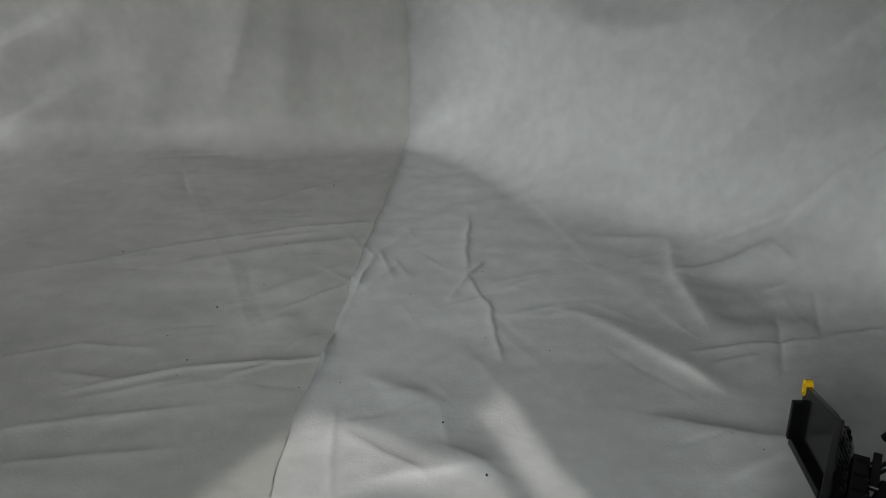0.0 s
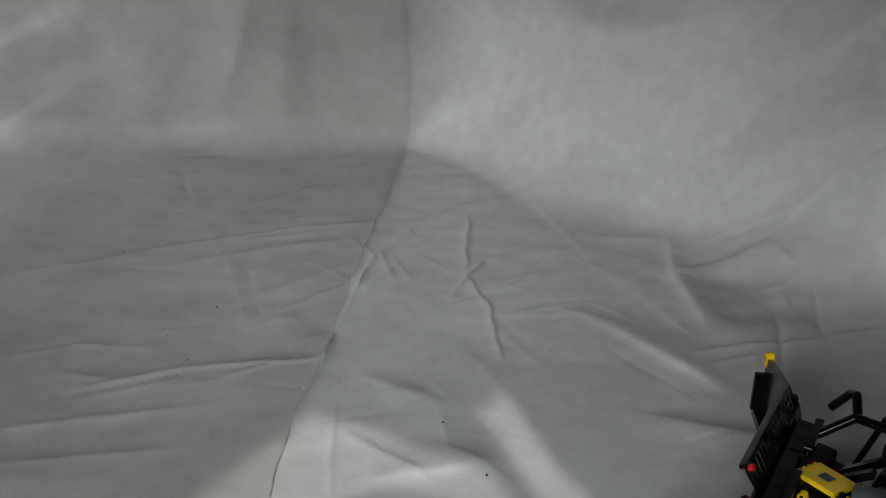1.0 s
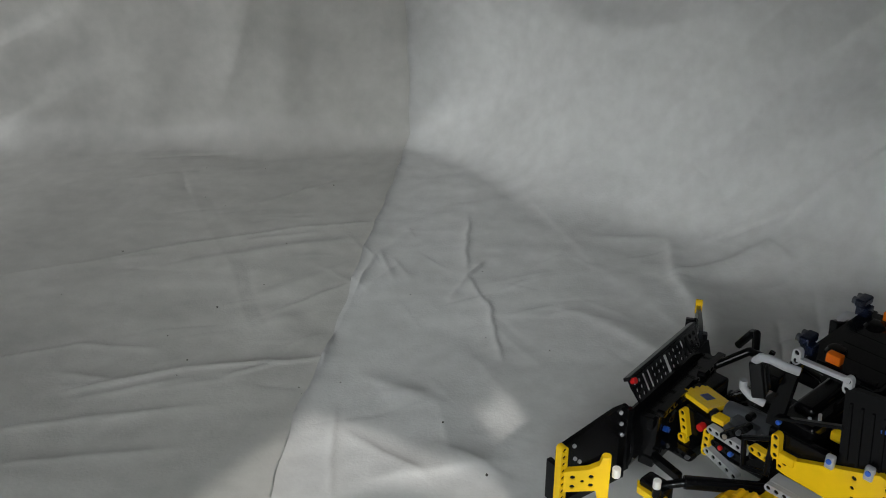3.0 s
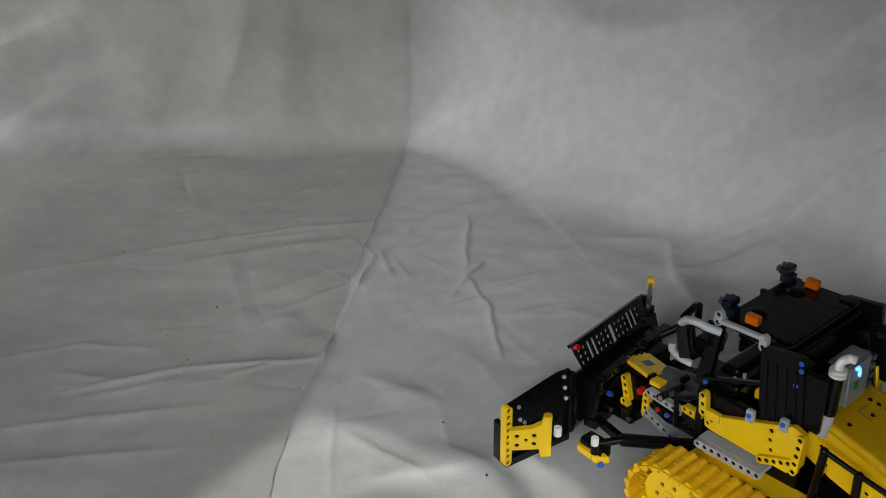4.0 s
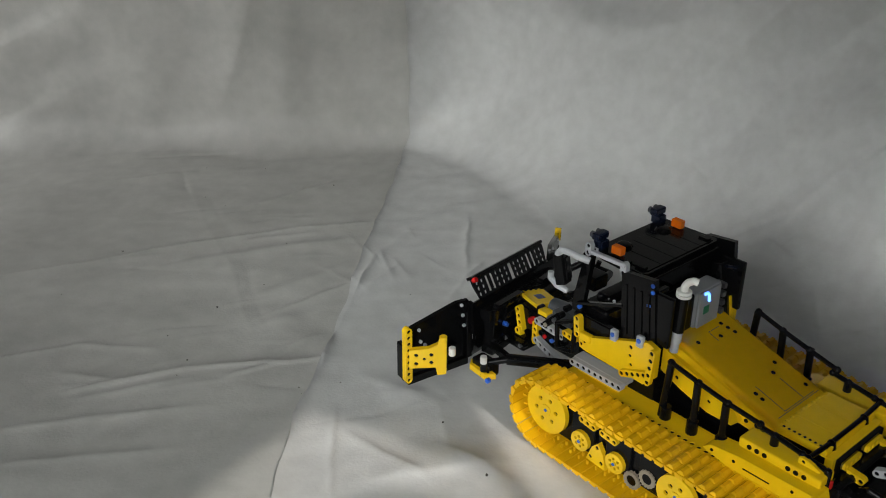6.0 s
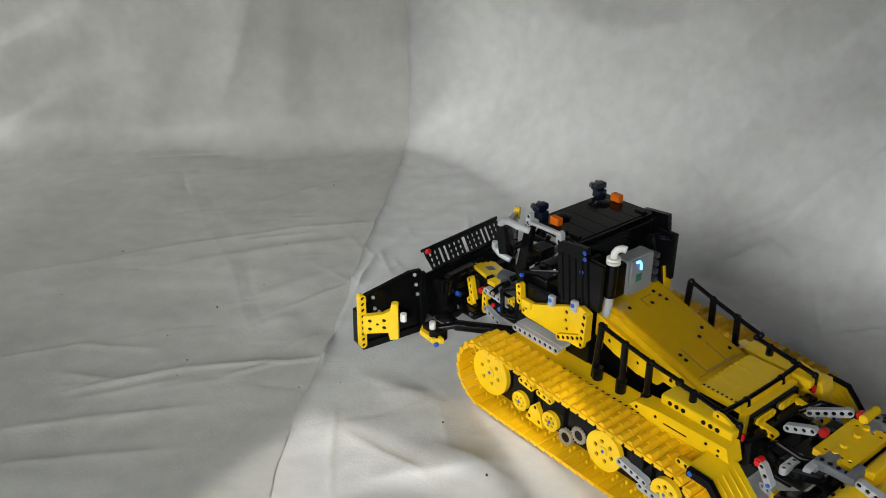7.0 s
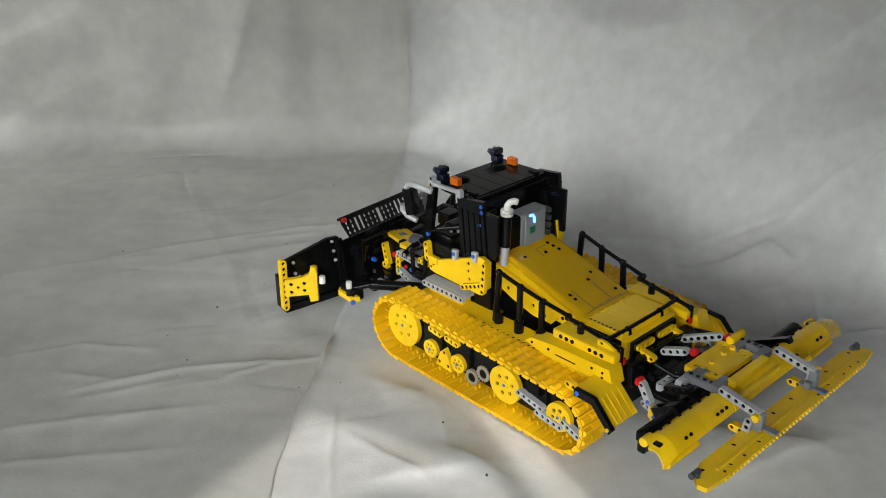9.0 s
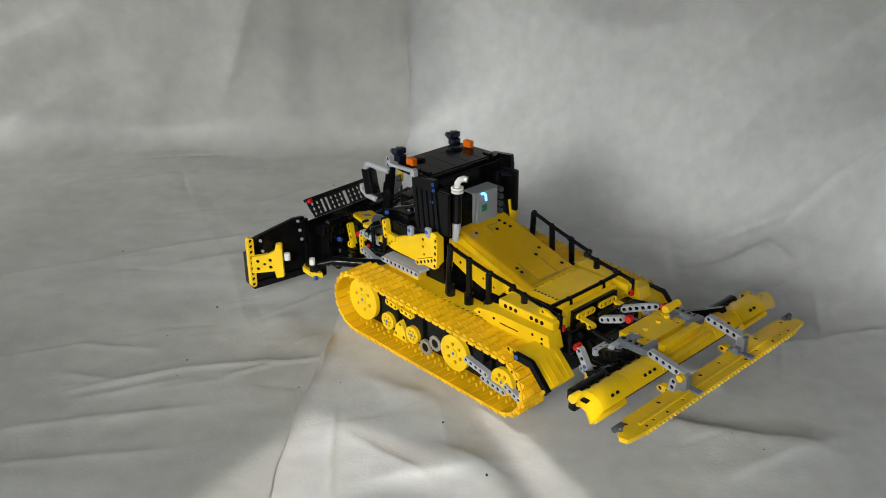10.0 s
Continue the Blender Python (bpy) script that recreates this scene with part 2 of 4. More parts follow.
crease(0.132, 0.841, 0.159, 0.865, 0.003, -0.0035, 1)
crease(0.215, 1.105, 0.330, 0.965, 0.014, 0.0085, -1)
crease(0.172, 1.150, 0.230, 1.095, 0.014, 0.0030)
crease(0.104, 1.140, 0.150, 1.158, 0.006, 0.0025)
# the next two ridges put the lit floor's edge into the cloth's shape
crease(0.142, 1.544, 0.232, 1.290, 0.012, 0.0022, -1)
crease(0.232, 1.280, 0.302, 1.140, 0.014, 0.0022, -1)
crease(0.354, 1.356, 0.338, 1.236, 0.014, 0.0090, -1)
crease(0.338, 1.236, 0.354, 1.098, 0.016, 0.0080, -1)
crease(0.342, 1.250, 0.482, 1.295, 0.012, 0.0085, 1)
crease(0.482, 1.295, 0.506, 1.250, 0.010, 0.0050, 1)
crease(0.372, 1.235, 0.500, 1.235, 0.020, -0.0080)
crease(0.246, 1.382, 0.356, 1.368, 0.012, 0.0050)
crease(0.380, 1.130, 0.480, 1.170, 0.022, -0.0080)
crease(0.360, 1.090, 0.500, 1.120, 0.020, 0.0060)
crease(0.333, 1.042, 0.487, 1.076, 0.0045, 0.0055, 1)
crease(0.347, 1.017, 0.395, 1.036, 0.0040, 0.0045, 1)
crease(0.456, 1.140, 0.420, 1.004, 0.008, -0.0050)
crease(0.512, 1.084, 0.600, 1.100, 0.006, 0.0050, 1)
crease(0.520, 1.180, 0.500, 1.090, 0.008, -0.0050)
crease(-0.100, 0.870, -0.020, 0.800, 0.010, 0.0050, 1)
crease(-0.070, 0.800, 0.060, 0.825, 0.013, 0.0055, -1)
crease(0.000, 0.850, 0.070, 0.800, 0.009, 0.0040, 1)
crease(-0.090, 0.985, 0.030, 0.915, 0.012, 0.0035, -1)
crease(-0.020, 0.990, 0.010, 0.940, 0.009, 0.0060, 1)
crease(0.240, 0.900, 0.420, 0.840, 0.014, 0.0070, 1)
crease(0.300, 0.800, 0.430, 0.860, 0.012, 0.0060, -1)
# right cloth, on the wall
crease(0.196, 1.505, 0.440, 1.340, 0.045, -0.0200)
crease(0.400, 1.490, 0.424, 1.444, 0.007, -0.0040, 1)
crease(0.430, 1.335, 0.522, 1.328, 0.006, -0.0050, 1)
crease(0.160, 1.910, 0.320, 1.760, 0.020, 0.0100, 1)
crease(0.320, 1.758, 0.450, 1.700, 0.020, 0.0100, 1)
crease(0.060, 1.600, 0.040, 2.040, 0.030, 0.0060)
crease(0.240, 1.550, 0.200, 1.800, 0.030, 0.0050)
fold(0.412, 1.455, 0.638, 1.604, 0.45, 0.003)
fold(0.700, 1.645, 0.430, 1.467, 0.25, 0.003, 0.28)
fold(0.500, 1.306, 0.656, 1.402, 0.75, 0.003)
fold(0.456, 1.700, 0.190, 1.836, -0.55, 0.004, 0.30)
crease(0.404, 1.482, 0.426, 1.442, 0.005, -0.0040, -1)
fold(0.620, 1.176, 0.522, 1.326, 0.45, 0.006, 0.17)
crease(0.522, 1.327, 0.650, 1.404, 0.010, 0.016, -1)

crease(0.050, 1.860, 0.110, 2.000, 0.040, 0.0120)
crease(0.230, 1.640, 0.330, 1.800, 0.040, 0.0100, 1)


# fine straight wrinkles, running across each cloth
wrinkle = random.Random(12)
for i in range(70):
    cx, cs = wrinkle.uniform(-0.62, 0.5), wrinkle.uniform(0.82, 1.5)
    turn = wrinkle.gauss(0.35, 0.25) if cx < -0.12 else wrinkle.choice((wrinkle.gauss(2.1, 0.3), wrinkle.gauss(0.25, 0.3)))
    ln = wrinkle.uniform(0.03, 0.13)
    crease(cx, cs, cx + ln * math.cos(turn), cs + ln * math.sin(turn), wrinkle.uniform(0.0035, 0.006), wrinkle.choice((-1, 1, 1)) * wrinkle.uniform(0.0008, 0.0018), wrinkle.choice((-1, 1)))


def smooth(a, b, x):
    t = np.clip((x - a) / (b - a), 0, 1)
    return t * t * (3 - 2 * t)


def pressed(x, s):
    """The lane in which the crawler presses the cloth flat."""
    a = (x - 0.10) * -0.68 + (s - 0.89) * 0.73
    d = np.abs((x - 0.105) * 0.73 + (s - 0.885) * 0.68)
    return (1 - smooth(0.035, 0.085, d)) * (1 - smooth(0.36, 0.46, a))


def relief(x, s, seed):
    h = np.zeros_like(x)
    for x0, y0, x1, y1, w, k, lean in CREASES:
        dx, dy = x1 - x0, y1 - y0
        ln = math.hypot(dx, dy)
        a = ((x - x0) * dx + (s - y0) * dy) / ln
        d = ((x - x0) * dy - (s - y0) * dx) / ln
        d = d + 0.010 * ln * np.sin(a / ln * 5 + x0 * 37) + 0.004 * ln * np.sin(a / ln * 17 + y0 * 91)
        end = smooth(-0.25 * ln, 0.3 * ln, a) * (1 - smooth(0.7 * ln, 1.25 * ln, a))
        w1, w2 = (w * 1.7, w * 0.6) if lean > 0 else (w * 0.6, w * 1.7) if lean < 0 else (w, w)
        if w >= 0.012:
            h += 0.95 * k * end * np.where(d > 0, 1 / (1 + (d / w1 / 1.2) ** 2), 1 / (1 + (d / w2 / 1.2) ** 2))
        else:
            h += 0.8 * k * end * np.where(d > 0, np.exp(-np.abs(d) / w1), np.exp(-np.abs(d) / w2))
    for x0, y0, x1, y1, slope, soft, reach in FOLDS:
        dx, dy = x1 - x0, y1 - y0
        ln = math.hypot(dx, dy)
        a = ((x - x0) * dx + (s - y0) * dy) / ln
        d = ((x - x0) * dy - (s - y0) * dx) / ln
        on = smooth(-0.10, 0.14, a - 0.5 * np.maximum(d, 0)) * (1 - smooth(reach, reach + 0.12, a))
        h += slope * on * np.minimum(soft * np.log1p(np.exp(np.clip(d / soft, -40, 40))), 0.20 + 0 * d)
    flat = [noise.noise(Vector((p * 3.1, q * 3.1, seed))) * 0.0050 + noise.noise(Vector((p * 5 + q * 4, q * 11 - p * 4, seed + 4))) * 0.0030
            + noise.noise(Vector((p * 19, q * 23, seed + 8))) * 0.0010 + noise.noise(Vector((p * 12 - q * 26, q * 17 + p * 9, seed + 12))) * 0.0009 for p, q in zip(x.ravel(), s.ravel())]
    h = h + np.array(flat).reshape(x.shape)
    return h * (1 - 0.88 * pressed(x, s)) - 0.0045


def junction(x):
    """Where floor turns into wall, and how softly."""
    return 1.80 - 0.42 * smooth(0.0, 0.75, x) + 0.006 * np.sin(x * 9 + 1) + 0.004 * np.sin(x * 23), 0.055 + 0.015 * np.sin(x * 14) + 0.30 * smooth(-0.08, 0.25, x)


def drape(x, s):
    y, r = junction(x)
    flat = y - r
    a = np.clip((s - flat) / r, 0, math.pi / 2)
    yy = np.where(s < flat, s, flat + r * np.sin(a))
    zz = r - r * np.cos(a) + np.maximum(0, s - flat - r * math.pi / 2)
    return yy, zz, -np.sin(a), np.cos(a)


def sheet(name, edge, columns, lift, mat, label):
    """A cloth hung on a wall and spread over the floor; edge(s) is where it begins."""
    rows_s = np.interp(np.arange(521), [0, 30, 430, 521], [-0.65, 0.68, 2.12, 3.6])
    u, s = np.meshgrid(columns, rows_s)
    x = u + edge(s)
    y, z, ny, nz = drape(x, s)
    h = lift + relief(x, s, 0.0 if lift else 7.0)
    if lift:
        h = h + 0.005 * np.exp(-u / 0.010) * (1 - pressed(x, s))
    else:
        h = h - 0.012 * smooth(0.004, 0.05, x - seam(s))
    pts = np.stack([x, y + ny * h, z + nz * h], -1).reshape(-1, 3)
    w = len(columns)
    a = (np.arange(520)[:, None] * w + np.arange(w - 1)[None, :]).ravel()
    faces = np.stack([a, a + 1, a + w + 1, a + w], -1)
    me = bpy.data.meshes.new(name)
    me.from_pydata(pts.tolist(), [], faces.tolist())
    me.materials.append(mat)
    me.shade_smooth()
    return tagged(new(name, me), label, kind="structure")


def seam(s):
    """The free edge of the upper cloth."""
    return np.interp(s, [-0.65, 0.776, 0.905, 0.934, 1.029, 1.171, 1.367, 1.568, 1.76, 1.80, 1.92, 2.04, 3.6], [-0.3, -0.175, -0.171, -0.167, -0.151, -0.136, -0.118, -0.093, -0.074, -0.066, -0.064, -0.068, -0.10]) + 0.0015 * np.sin(s * 60)


left_cloth = sheet("cloth_left", lambda s: 0 * s, np.interp(np.arange(401), [0, 40, 360, 401], [-1.48, -0.92, -0.03, 0.25]), 0.0, CLOTH_LEFT, "grey non-woven cloth, creased and specked with dirt")
right_cloth = sheet("cloth_right", seam, np.interp(np.arange(421), [0, 12, 380, 421], [0, 0.015, 1.06, 2.0]), 0.004, CLOTH_RIGHT, "white non-woven cloth lapped over the other, wrinkled")

# crumbs on the cloth
random.seed(4)
crumbs = bmesh.new()
CRUMBS = [(-0.324, 1.032), (-0.314, 1.166), (-0.196, 1.598), (-0.328, 0.996), (-0.44, 1.676), (-0.124, 0.974), (0.058, 1.262), (0.136, 1.046), (0.0, 0.892), (0.046, 0.802), (-0.244, 1.354), (-0.496, 1.338), (0.346, 0.836), (-0.174, 0.968), (-0.544, 1.204), (-0.364, 1.092)]
for i in range(34):
    cx, cy = CRUMBS[i] if i < len(CRUMBS) else (random.uniform(-0.62, 0.5), random.uniform(0.8, 1.7))
    rr = (1.5, 1.8, 1.4, 1.1, 1.0, 1.0, 1.0, 1.0)[i % 8] if i < len(CRUMBS) else random.choice((0.6, 0.7, 0.8))
    t = fresh()
    bmesh.ops.create_icosphere(t, subdivisions=1, radius=rr)
    for v in t.verts:
        v.co *= random.uniform(0.7, 1.25)
    near = float(relief(np.array([[cx]]), np.array([[cy]]), 0.0 if cx > float(seam(np.array(cy))) else 7.0)[0, 0])
    merge(crumbs, t, Matrix.Translation((cx * 1000, cy * 1000, near * 1000 + (4.0 if cx > float(seam(np.array(cy))) else 0.0) + 0.3)) @ pose(0, 0, 0, 0, 0, random.uniform(0, 360)) @ Matrix.Diagonal((random.choice((1, 1.3, 1.8)), 1, 0.5, 1)))
tagged(put("crumbs", crumbs, DIRT, None), "dark crumbs of dirt scattered on the cloth", "dirt", kind="stuff")

# ---- toy snow groomer: x forward, y to its left, z up ----
groomer = tagged(empty("toy_snow_groomer"), "yellow and black plastic toy snow groomer on crawler tracks", "toy vehicle")
LINKS, WHEELS = [], []
FRONT_X, REAR_X, BELOW_Z = 119.0, -140.0, 5.0
FRONT_R, REAR_R = 39.0, 35.0
RUN = FRONT_X - REAR_X
RISE = 2 * math.atan2(FRONT_R - REAR_R, RUN)
FRONT_ARC, REAR_ARC = FRONT_R * (math.pi + RISE), REAR_R * (math.pi - RISE)
LOOP = 2 * RUN + FRONT_ARC + REAR_ARC


def on_loop(s):
    """Place and turn of a track link that has gone s millimetres round the loop."""
    s %= LOOP
    if s < RUN:
        return REAR_X - REAR_R * math.sin(RISE) + s * math.cos(RISE), BELOW_Z + REAR_R * (1 + math.cos(RISE)) + s * math.sin(RISE), -math.degrees(RISE)
    s -= RUN
    if s < FRONT_ARC:
        a = s / FRONT_R - RISE
        return FRONT_X + FRONT_R * math.sin(a), BELOW_Z + FRONT_R * (1 + math.cos(a)), math.degrees(a)
    s -= FRONT_ARC
    if s < RUN:
        return FRONT_X - s, BELOW_Z, 180.0
    a = math.pi + (s - RUN) / REAR_R
    return REAR_X + REAR_R * math.sin(a), BELOW_Z + REAR_R * (1 + math.cos(a)), math.degrees(a)


def link_mesh():
    bm = fresh()
    box(bm, -5.7, 5.7, -21, 21, -1.6, 1.4, 0.3)
    for y0, y1 in ((-20.4, -7.6), (-6.2, 6.2), (7.6, 20.4)):
        t = fresh()
        bmesh.ops.create_cube(t, size=1, matrix=Matrix.Translation((-0.5, (y0 + y1) / 2, 3.0)) @ Matrix.Diagonal((9.4, y1 - y0, 4.2, 1)))
        for v in t.verts:
            if v.co.z > 3:
                v.co.x = -0.5 + (v.co.x + 0.5) * 0.36
                v.co.y = (y0 + y1) / 2 + (v.co.y - (y0 + y1) / 2) * 0.9
        merge(bm, t)
    for y in (-3.4, 3.4):
        box(bm, -1.0, 1.0, y - 0.9, y + 0.9, -6.4, -1.6, 0)
    for y in (-21, 21):
        box(bm, -5.0, 3.6, y - 1.2, y + 1.2, -2.6, 1.8, 0)
    return bm


def wheel(name, parent, x, y, z, r, wide, holes, mat, teeth=0, turn_r=None):
    bm = fresh()
    m = frame_of((0, -wide / 2, 0), (1, 0, 0), (0, 0, 1), (0, 1, 0))
    if teeth:
        rim = []
        for i in range(teeth * 4):
            a = 2 * math.pi * i / (teeth * 4)
            q = r + (3.5 if i % 4 in (1, 2) else 0)
            rim.append((q * math.cos(a), q * math.sin(a)))
    else:
        rim = circle(0, 0, r, 28)
    hs = [circle(r * 0.5 * math.cos(2 * math.pi * k / holes), r * 0.5 * math.sin(2 * math.pi * k / holes), min(2.6, r * 0.16)) for k in range(holes)]
    slab(bm, rim, hs + [circle(0, 0, 2.0, 8)], 0, wide, m, False)
    cyl(bm, (0, wide / 2 - 1, 0), (0, wide / 2 + 1.0, 0), r * 0.24, 14)
    bmesh.ops.delete(bm, geom=[f for f in bm.faces if f.calc_area() < 1e-9], context="FACES")
    ob = part(name, bm, mat, parent)
    # black disc puts the shade behind the wheel's holes into colour
    part("backing", cyl(fresh(), (0, -1.5, 0), (0, 0.5, 0), r * 0.8, 20), BLACK, ob, "black disc for the shade behind the wheel's holes")
    ax = part("axle", cyl(fresh(), (0, -6, 0), (0, wide / 2 + 1.6, 0), 2.0, 8), BLUE if not teeth else DARK_GREY, ob, "axle end in the hub")
    ob.location = (x / 1000, y / 1000, z / 1000)
    WHEELS.append((ob, x, y, z, turn_r or r))
    return ob


def track(sg):
    # black blocks stand for the shade between the wheels; the inside is yellow
    bm = fresh()
    box(bm, -145, 112, -13, -2 if sg > 0 else 13, 16, 64, 1)
    for x in (70, 23, -20, -95):
        box(bm, x - 16, x + 16, -14, 14 if sg < 0 else 2, 22, 60, 1)
    tr = part("crawler_track", bm, BLACK, groomer, "yellow crawler track of many plastic links")
    tr.location = (0, sg * 0.1155, 0)
    me = None
    total = LOOP
    n = 62
    for i in range(n):
        if me is None:
            first = put("link", link_mesh(), YELLOW_TRACK, tr)
            me, ob = first.data, first
        else:
            ob = new("link", me)
            ob.parent = tr
        s = total * i / n
        x, z, a = on_loop(s)
        ob.matrix_basis = pose(x / 1000, 0, z / 1000, 0, a, 0)
        LINKS.append((ob, s))
    face = sg * 3
    for nm, x, z, r, holes, teeth in (("sprocket", 119, 45, 28, 6, 0), ("road_wheel", 70, 32, 11.5, 6, 0), ("road_wheel", 23, 31, 11.5, 6, 0), ("road_wheel", -53, 38, 23, 6, 0), ("idler_wheel", -132, 34, 17, 6, 0)):
        wheel(nm, tr, x, face + sg * (0 if teeth else 1), z, r, 6, holes, YELLOW, teeth, 33.0 if r > 20 else r)
    # carrier between the small wheels and the gears
    o = face
    part("bogie_arm", slab(fresh(), [(34, 14), (60, 16), (54, 34), (46, 42), (38, 30)], [circle(47, 36, 2.4), circle(40, 20, 2.4), circle(55, 21, 2.4)], o - 3, o + 3, side(0)), YELLOW, tr)
    for a, b in (((70, 60), (54, 58)), ((42, 58), (26, 56))):
        part("return_beam", beam(fresh(), (a[0], o, a[1]), (b[0], o, b[1]), (0, 1, 0)), YELLOW, tr)
    for x, z in ((2, 21), (-16, 34)):
        g = fresh()
        rim = []
        for i in range(64):
            q = 9.0 + (1.2 if i % 4 < 2 else 0)
            rim.append((x + q * math.cos(math.pi * i / 32), z + q * math.sin(math.pi * i / 32)))
        slab(g, rim, [circle(x, z, 6.0, 16)], o - 3, o + 1, side(0))
        part("gear_ring", g, TAN, tr, "tan toothed ring")
    for a, b in (((-76, 40), (-108, 34)), ((-104, 27), (-136, 23)), ((-140, 32), (-160, 24))):
        part("tension_beam", beam(fresh(), (a[0], o + sg * 3, a[1]), (b[0], o + sg * 3, b[1]), (0, 1, 0)), GREY, tr, "light grey perforated beam")
    part("tension_block", box(fresh(), -104, -88, o - 4, o + 5, 46, 60), BLACK, tr)


for sg in (1, -1):
    track(sg)

# hull and side decks
hull = part("hull", box(box(box(fresh(), -168, 140, -64, 64, 30, 74, 2), -165, 26, -40, 40, 74, 106, 1), 28, 132, -62, 62, 74, 112, 1), BLACK, groomer)
for sg in (1, -1):
    y0, y1 = (61, 93) if sg > 0 else (-93, -61)
    deck = part("side_deck", slab(fresh(), [(-152, y0), (124, y0), (124, y1), (-152, y1)], [circle(118 - 8 * i, sg * 89, 2.4, 8) for i in range(33)], 74, 79, top(0)), YELLOW, groomer)
    part("under_step", box(fresh(), 58, 116, 64 if sg > 0 else -80, 80 if sg > 0 else -64, 79.2, 89, 2), YELLOW, groomer)
    st = part("step", box(fresh(), 51, 121, 66 if sg > 0 else -81, 81 if sg > 0 else -66, 92, 96, 0.6), GREY, groomer, "light grey step with perforated edge")
    part("step_beam", beam(fresh(), (118, sg * 84.2, 92), (54, sg * 84.2, 92), (0, 1, 0), 6), GREY, st)

# cab
for sg in (1, -1):
    pan = part("cab_side_panel", slab(fresh(), [(121, 118), (119, 107), (110, 105), (32, 103), (20, 116), (20, 149), (32, 153)], [circle(113, 116, 2.4), circle(117, 111, 2.0), circle(52, 138, 2.4), circle(52, 128, 2.0), circle(50, 118, 2.0)], sg * 70, sg * 76, side(0)), YELLOW, groomer, "smooth yellow cab side panel")
    part("upright", beam(fresh(), (122, sg * 75, 122), (124, sg * 75, 140), (0, 1, 0)), YELLOW, pan)
    part("corner_piece", box(fresh(), 104, 119, sg * 71, sg * 78, 117, 126, 1.2), YELLOW, pan)
    if sg > 0:
        part("rear_beam", beam(fresh(), (24, sg * 79.5, 112), (22, sg * 79.5, 147), (0, 1, 0), 5), YELLOW, pan)
        part("slant_beam", beam(fresh(), (56, sg * 79.5, 107), (29, sg * 79.5, 118), (0, 1, 0), 5), YELLOW, pan)
    else:
        pan.location.y = 0.014
    for x, z in ((74, 144), (41, 152)):
        cn = part("connector", box(fresh(), x - 4, x + 4, sg * 73, sg * 79, z - 8, z + 5, 1.5), GREY, pan, "light grey connector with blue pin")
        part("pin", cyl(fresh(), (x, sg * 76, z), (x, sg * 79.8, z), 2.6, 10), BLUE, cn)
    # window bar, pillar, sill
    wb = part("window_bar", beam(beam(box(fresh(), -24, 24, -2.5, 2.5, -2, 2, 0.6, pose(100, sg * 66, 218, 0, 2, 0)), (124, sg * 66, 216), (124, sg * 66, 224), (0, 1, 0), 6), (77, sg * 66, 219), (77, sg * 66, 211), (0, 1, 0), 6), GREY, groomer, "light grey bar over the cab window")
    wb.location.z = 0.0 if sg > 0 else -0.018
    pil = part("rear_pillar", slab(fresh(), [(77, 211), (70, 215), (36, 219), (28, 150), (70, 140)], [circle(38, 213, 2.2), circle(37, 206, 2.2), circle(40, 190, 2.2)], sg * 64, sg * 70, side(0)), BLACK, groomer, "glossy black ribbed cab pillar")
    for i in range(4):
        x = 68 - i * 9.5
        part("rib", box(fresh(), -1.2, 1.2, sg * 69.5, sg * 71.5, -30, 26, 0.4, pose(x - 1, 0, 176, 0, 6, 0)), BLACK, pil)
    for x, z in ((38, 213), (37, 206), (40, 190)):
        part("pin", cyl(fresh(), (x, sg * 66, z), (x, sg * 71, z), 2.3, 10), BLUE, pil, "blue pin")
    part("sill", box(fresh(), 66, 136, sg * 60, sg * 69, 124, 141, 1.5), BLACK, groomer)
    part("front_pillar", slab(fresh(), [(129, 213), (119, 213), (128, 141), (141, 141), (141, 152)], [], sg * 60, sg * 67, side(0)), BLACK, groomer)
    part("sill_trim", box(fresh(), -32, 32, sg * 66, sg * 71, -1.6, 1.6, 0.5, pose(102, 0, 164, 0, 21, 0)), BLACK, groomer)
    part("sill_pin", cyl(fresh(), (128, sg * 68, 150), (128, sg * 71.5, 150), 2.3, 10), BLUE, groomer, "blue pin")
    # mirror with bent arms
    mr = part("mirror", box(box(fresh(), -6, 6, -10, 8, -18, 16, 2, pose(149, sg * 79, 192, 8, 14, sg * 20)), -8, -5, -7, 5, -13, 11, 0.8, pose(149, sg * 79, 192, 8, 14, sg * 20)), BLACK, groomer, "black wing mirror on bent grey arms")
    part("upper_arm", rod(fresh(), [(116, sg * 74, 211), (126, sg * 80, 214), (138, sg * 84, 217), (147, sg * 84, 215), (153, sg * 82, 207)], 3.8), GREY, mr)
    if sg < 0:
        mr.location = (0, 0.016, -0.018)
    part("lower_arm", rod(fresh(), [(141, sg * 76, 166), (152, sg * 81, 170), (160, sg * 83, 177), (160, sg * 83, 184)], 3.4), GREY, mr)
roof = part("roof", slab(fresh(), [(127, -48), (127, 48), (118, 58), (108, 60), (58, 63), (54, 58), (54, -58), (58, -63), (108, -60), (118, -58)], [], 212, 219, top(0)), BLACK, groomer, "black cab roof")
roof.location.z = -0.003
for i in range(5):
    y = -44 + i * 22
    part("roof_panel", box(fresh(), 57, 112, y - 10.85, y + 10.85, 218.6, 220, 0.4), BLACK, roof)
for x, y in ((108, 30), (106, -34)):
    part("roof_dome", cyl(cyl(fresh(), (x, y, 219.5), (x, y, 223), 10, 20, 7.5), (x, y, 223), (x, y, 224.5), 7.5, 20, 4), BLACK, roof)
for x, y in ((66, 54), (64, -50), (84, 56)):
    part("roof_clip", box(fresh(), x - 6, x + 6, y - 3, y + 3, 219.5, 222, 0.6), BLACK, roof)
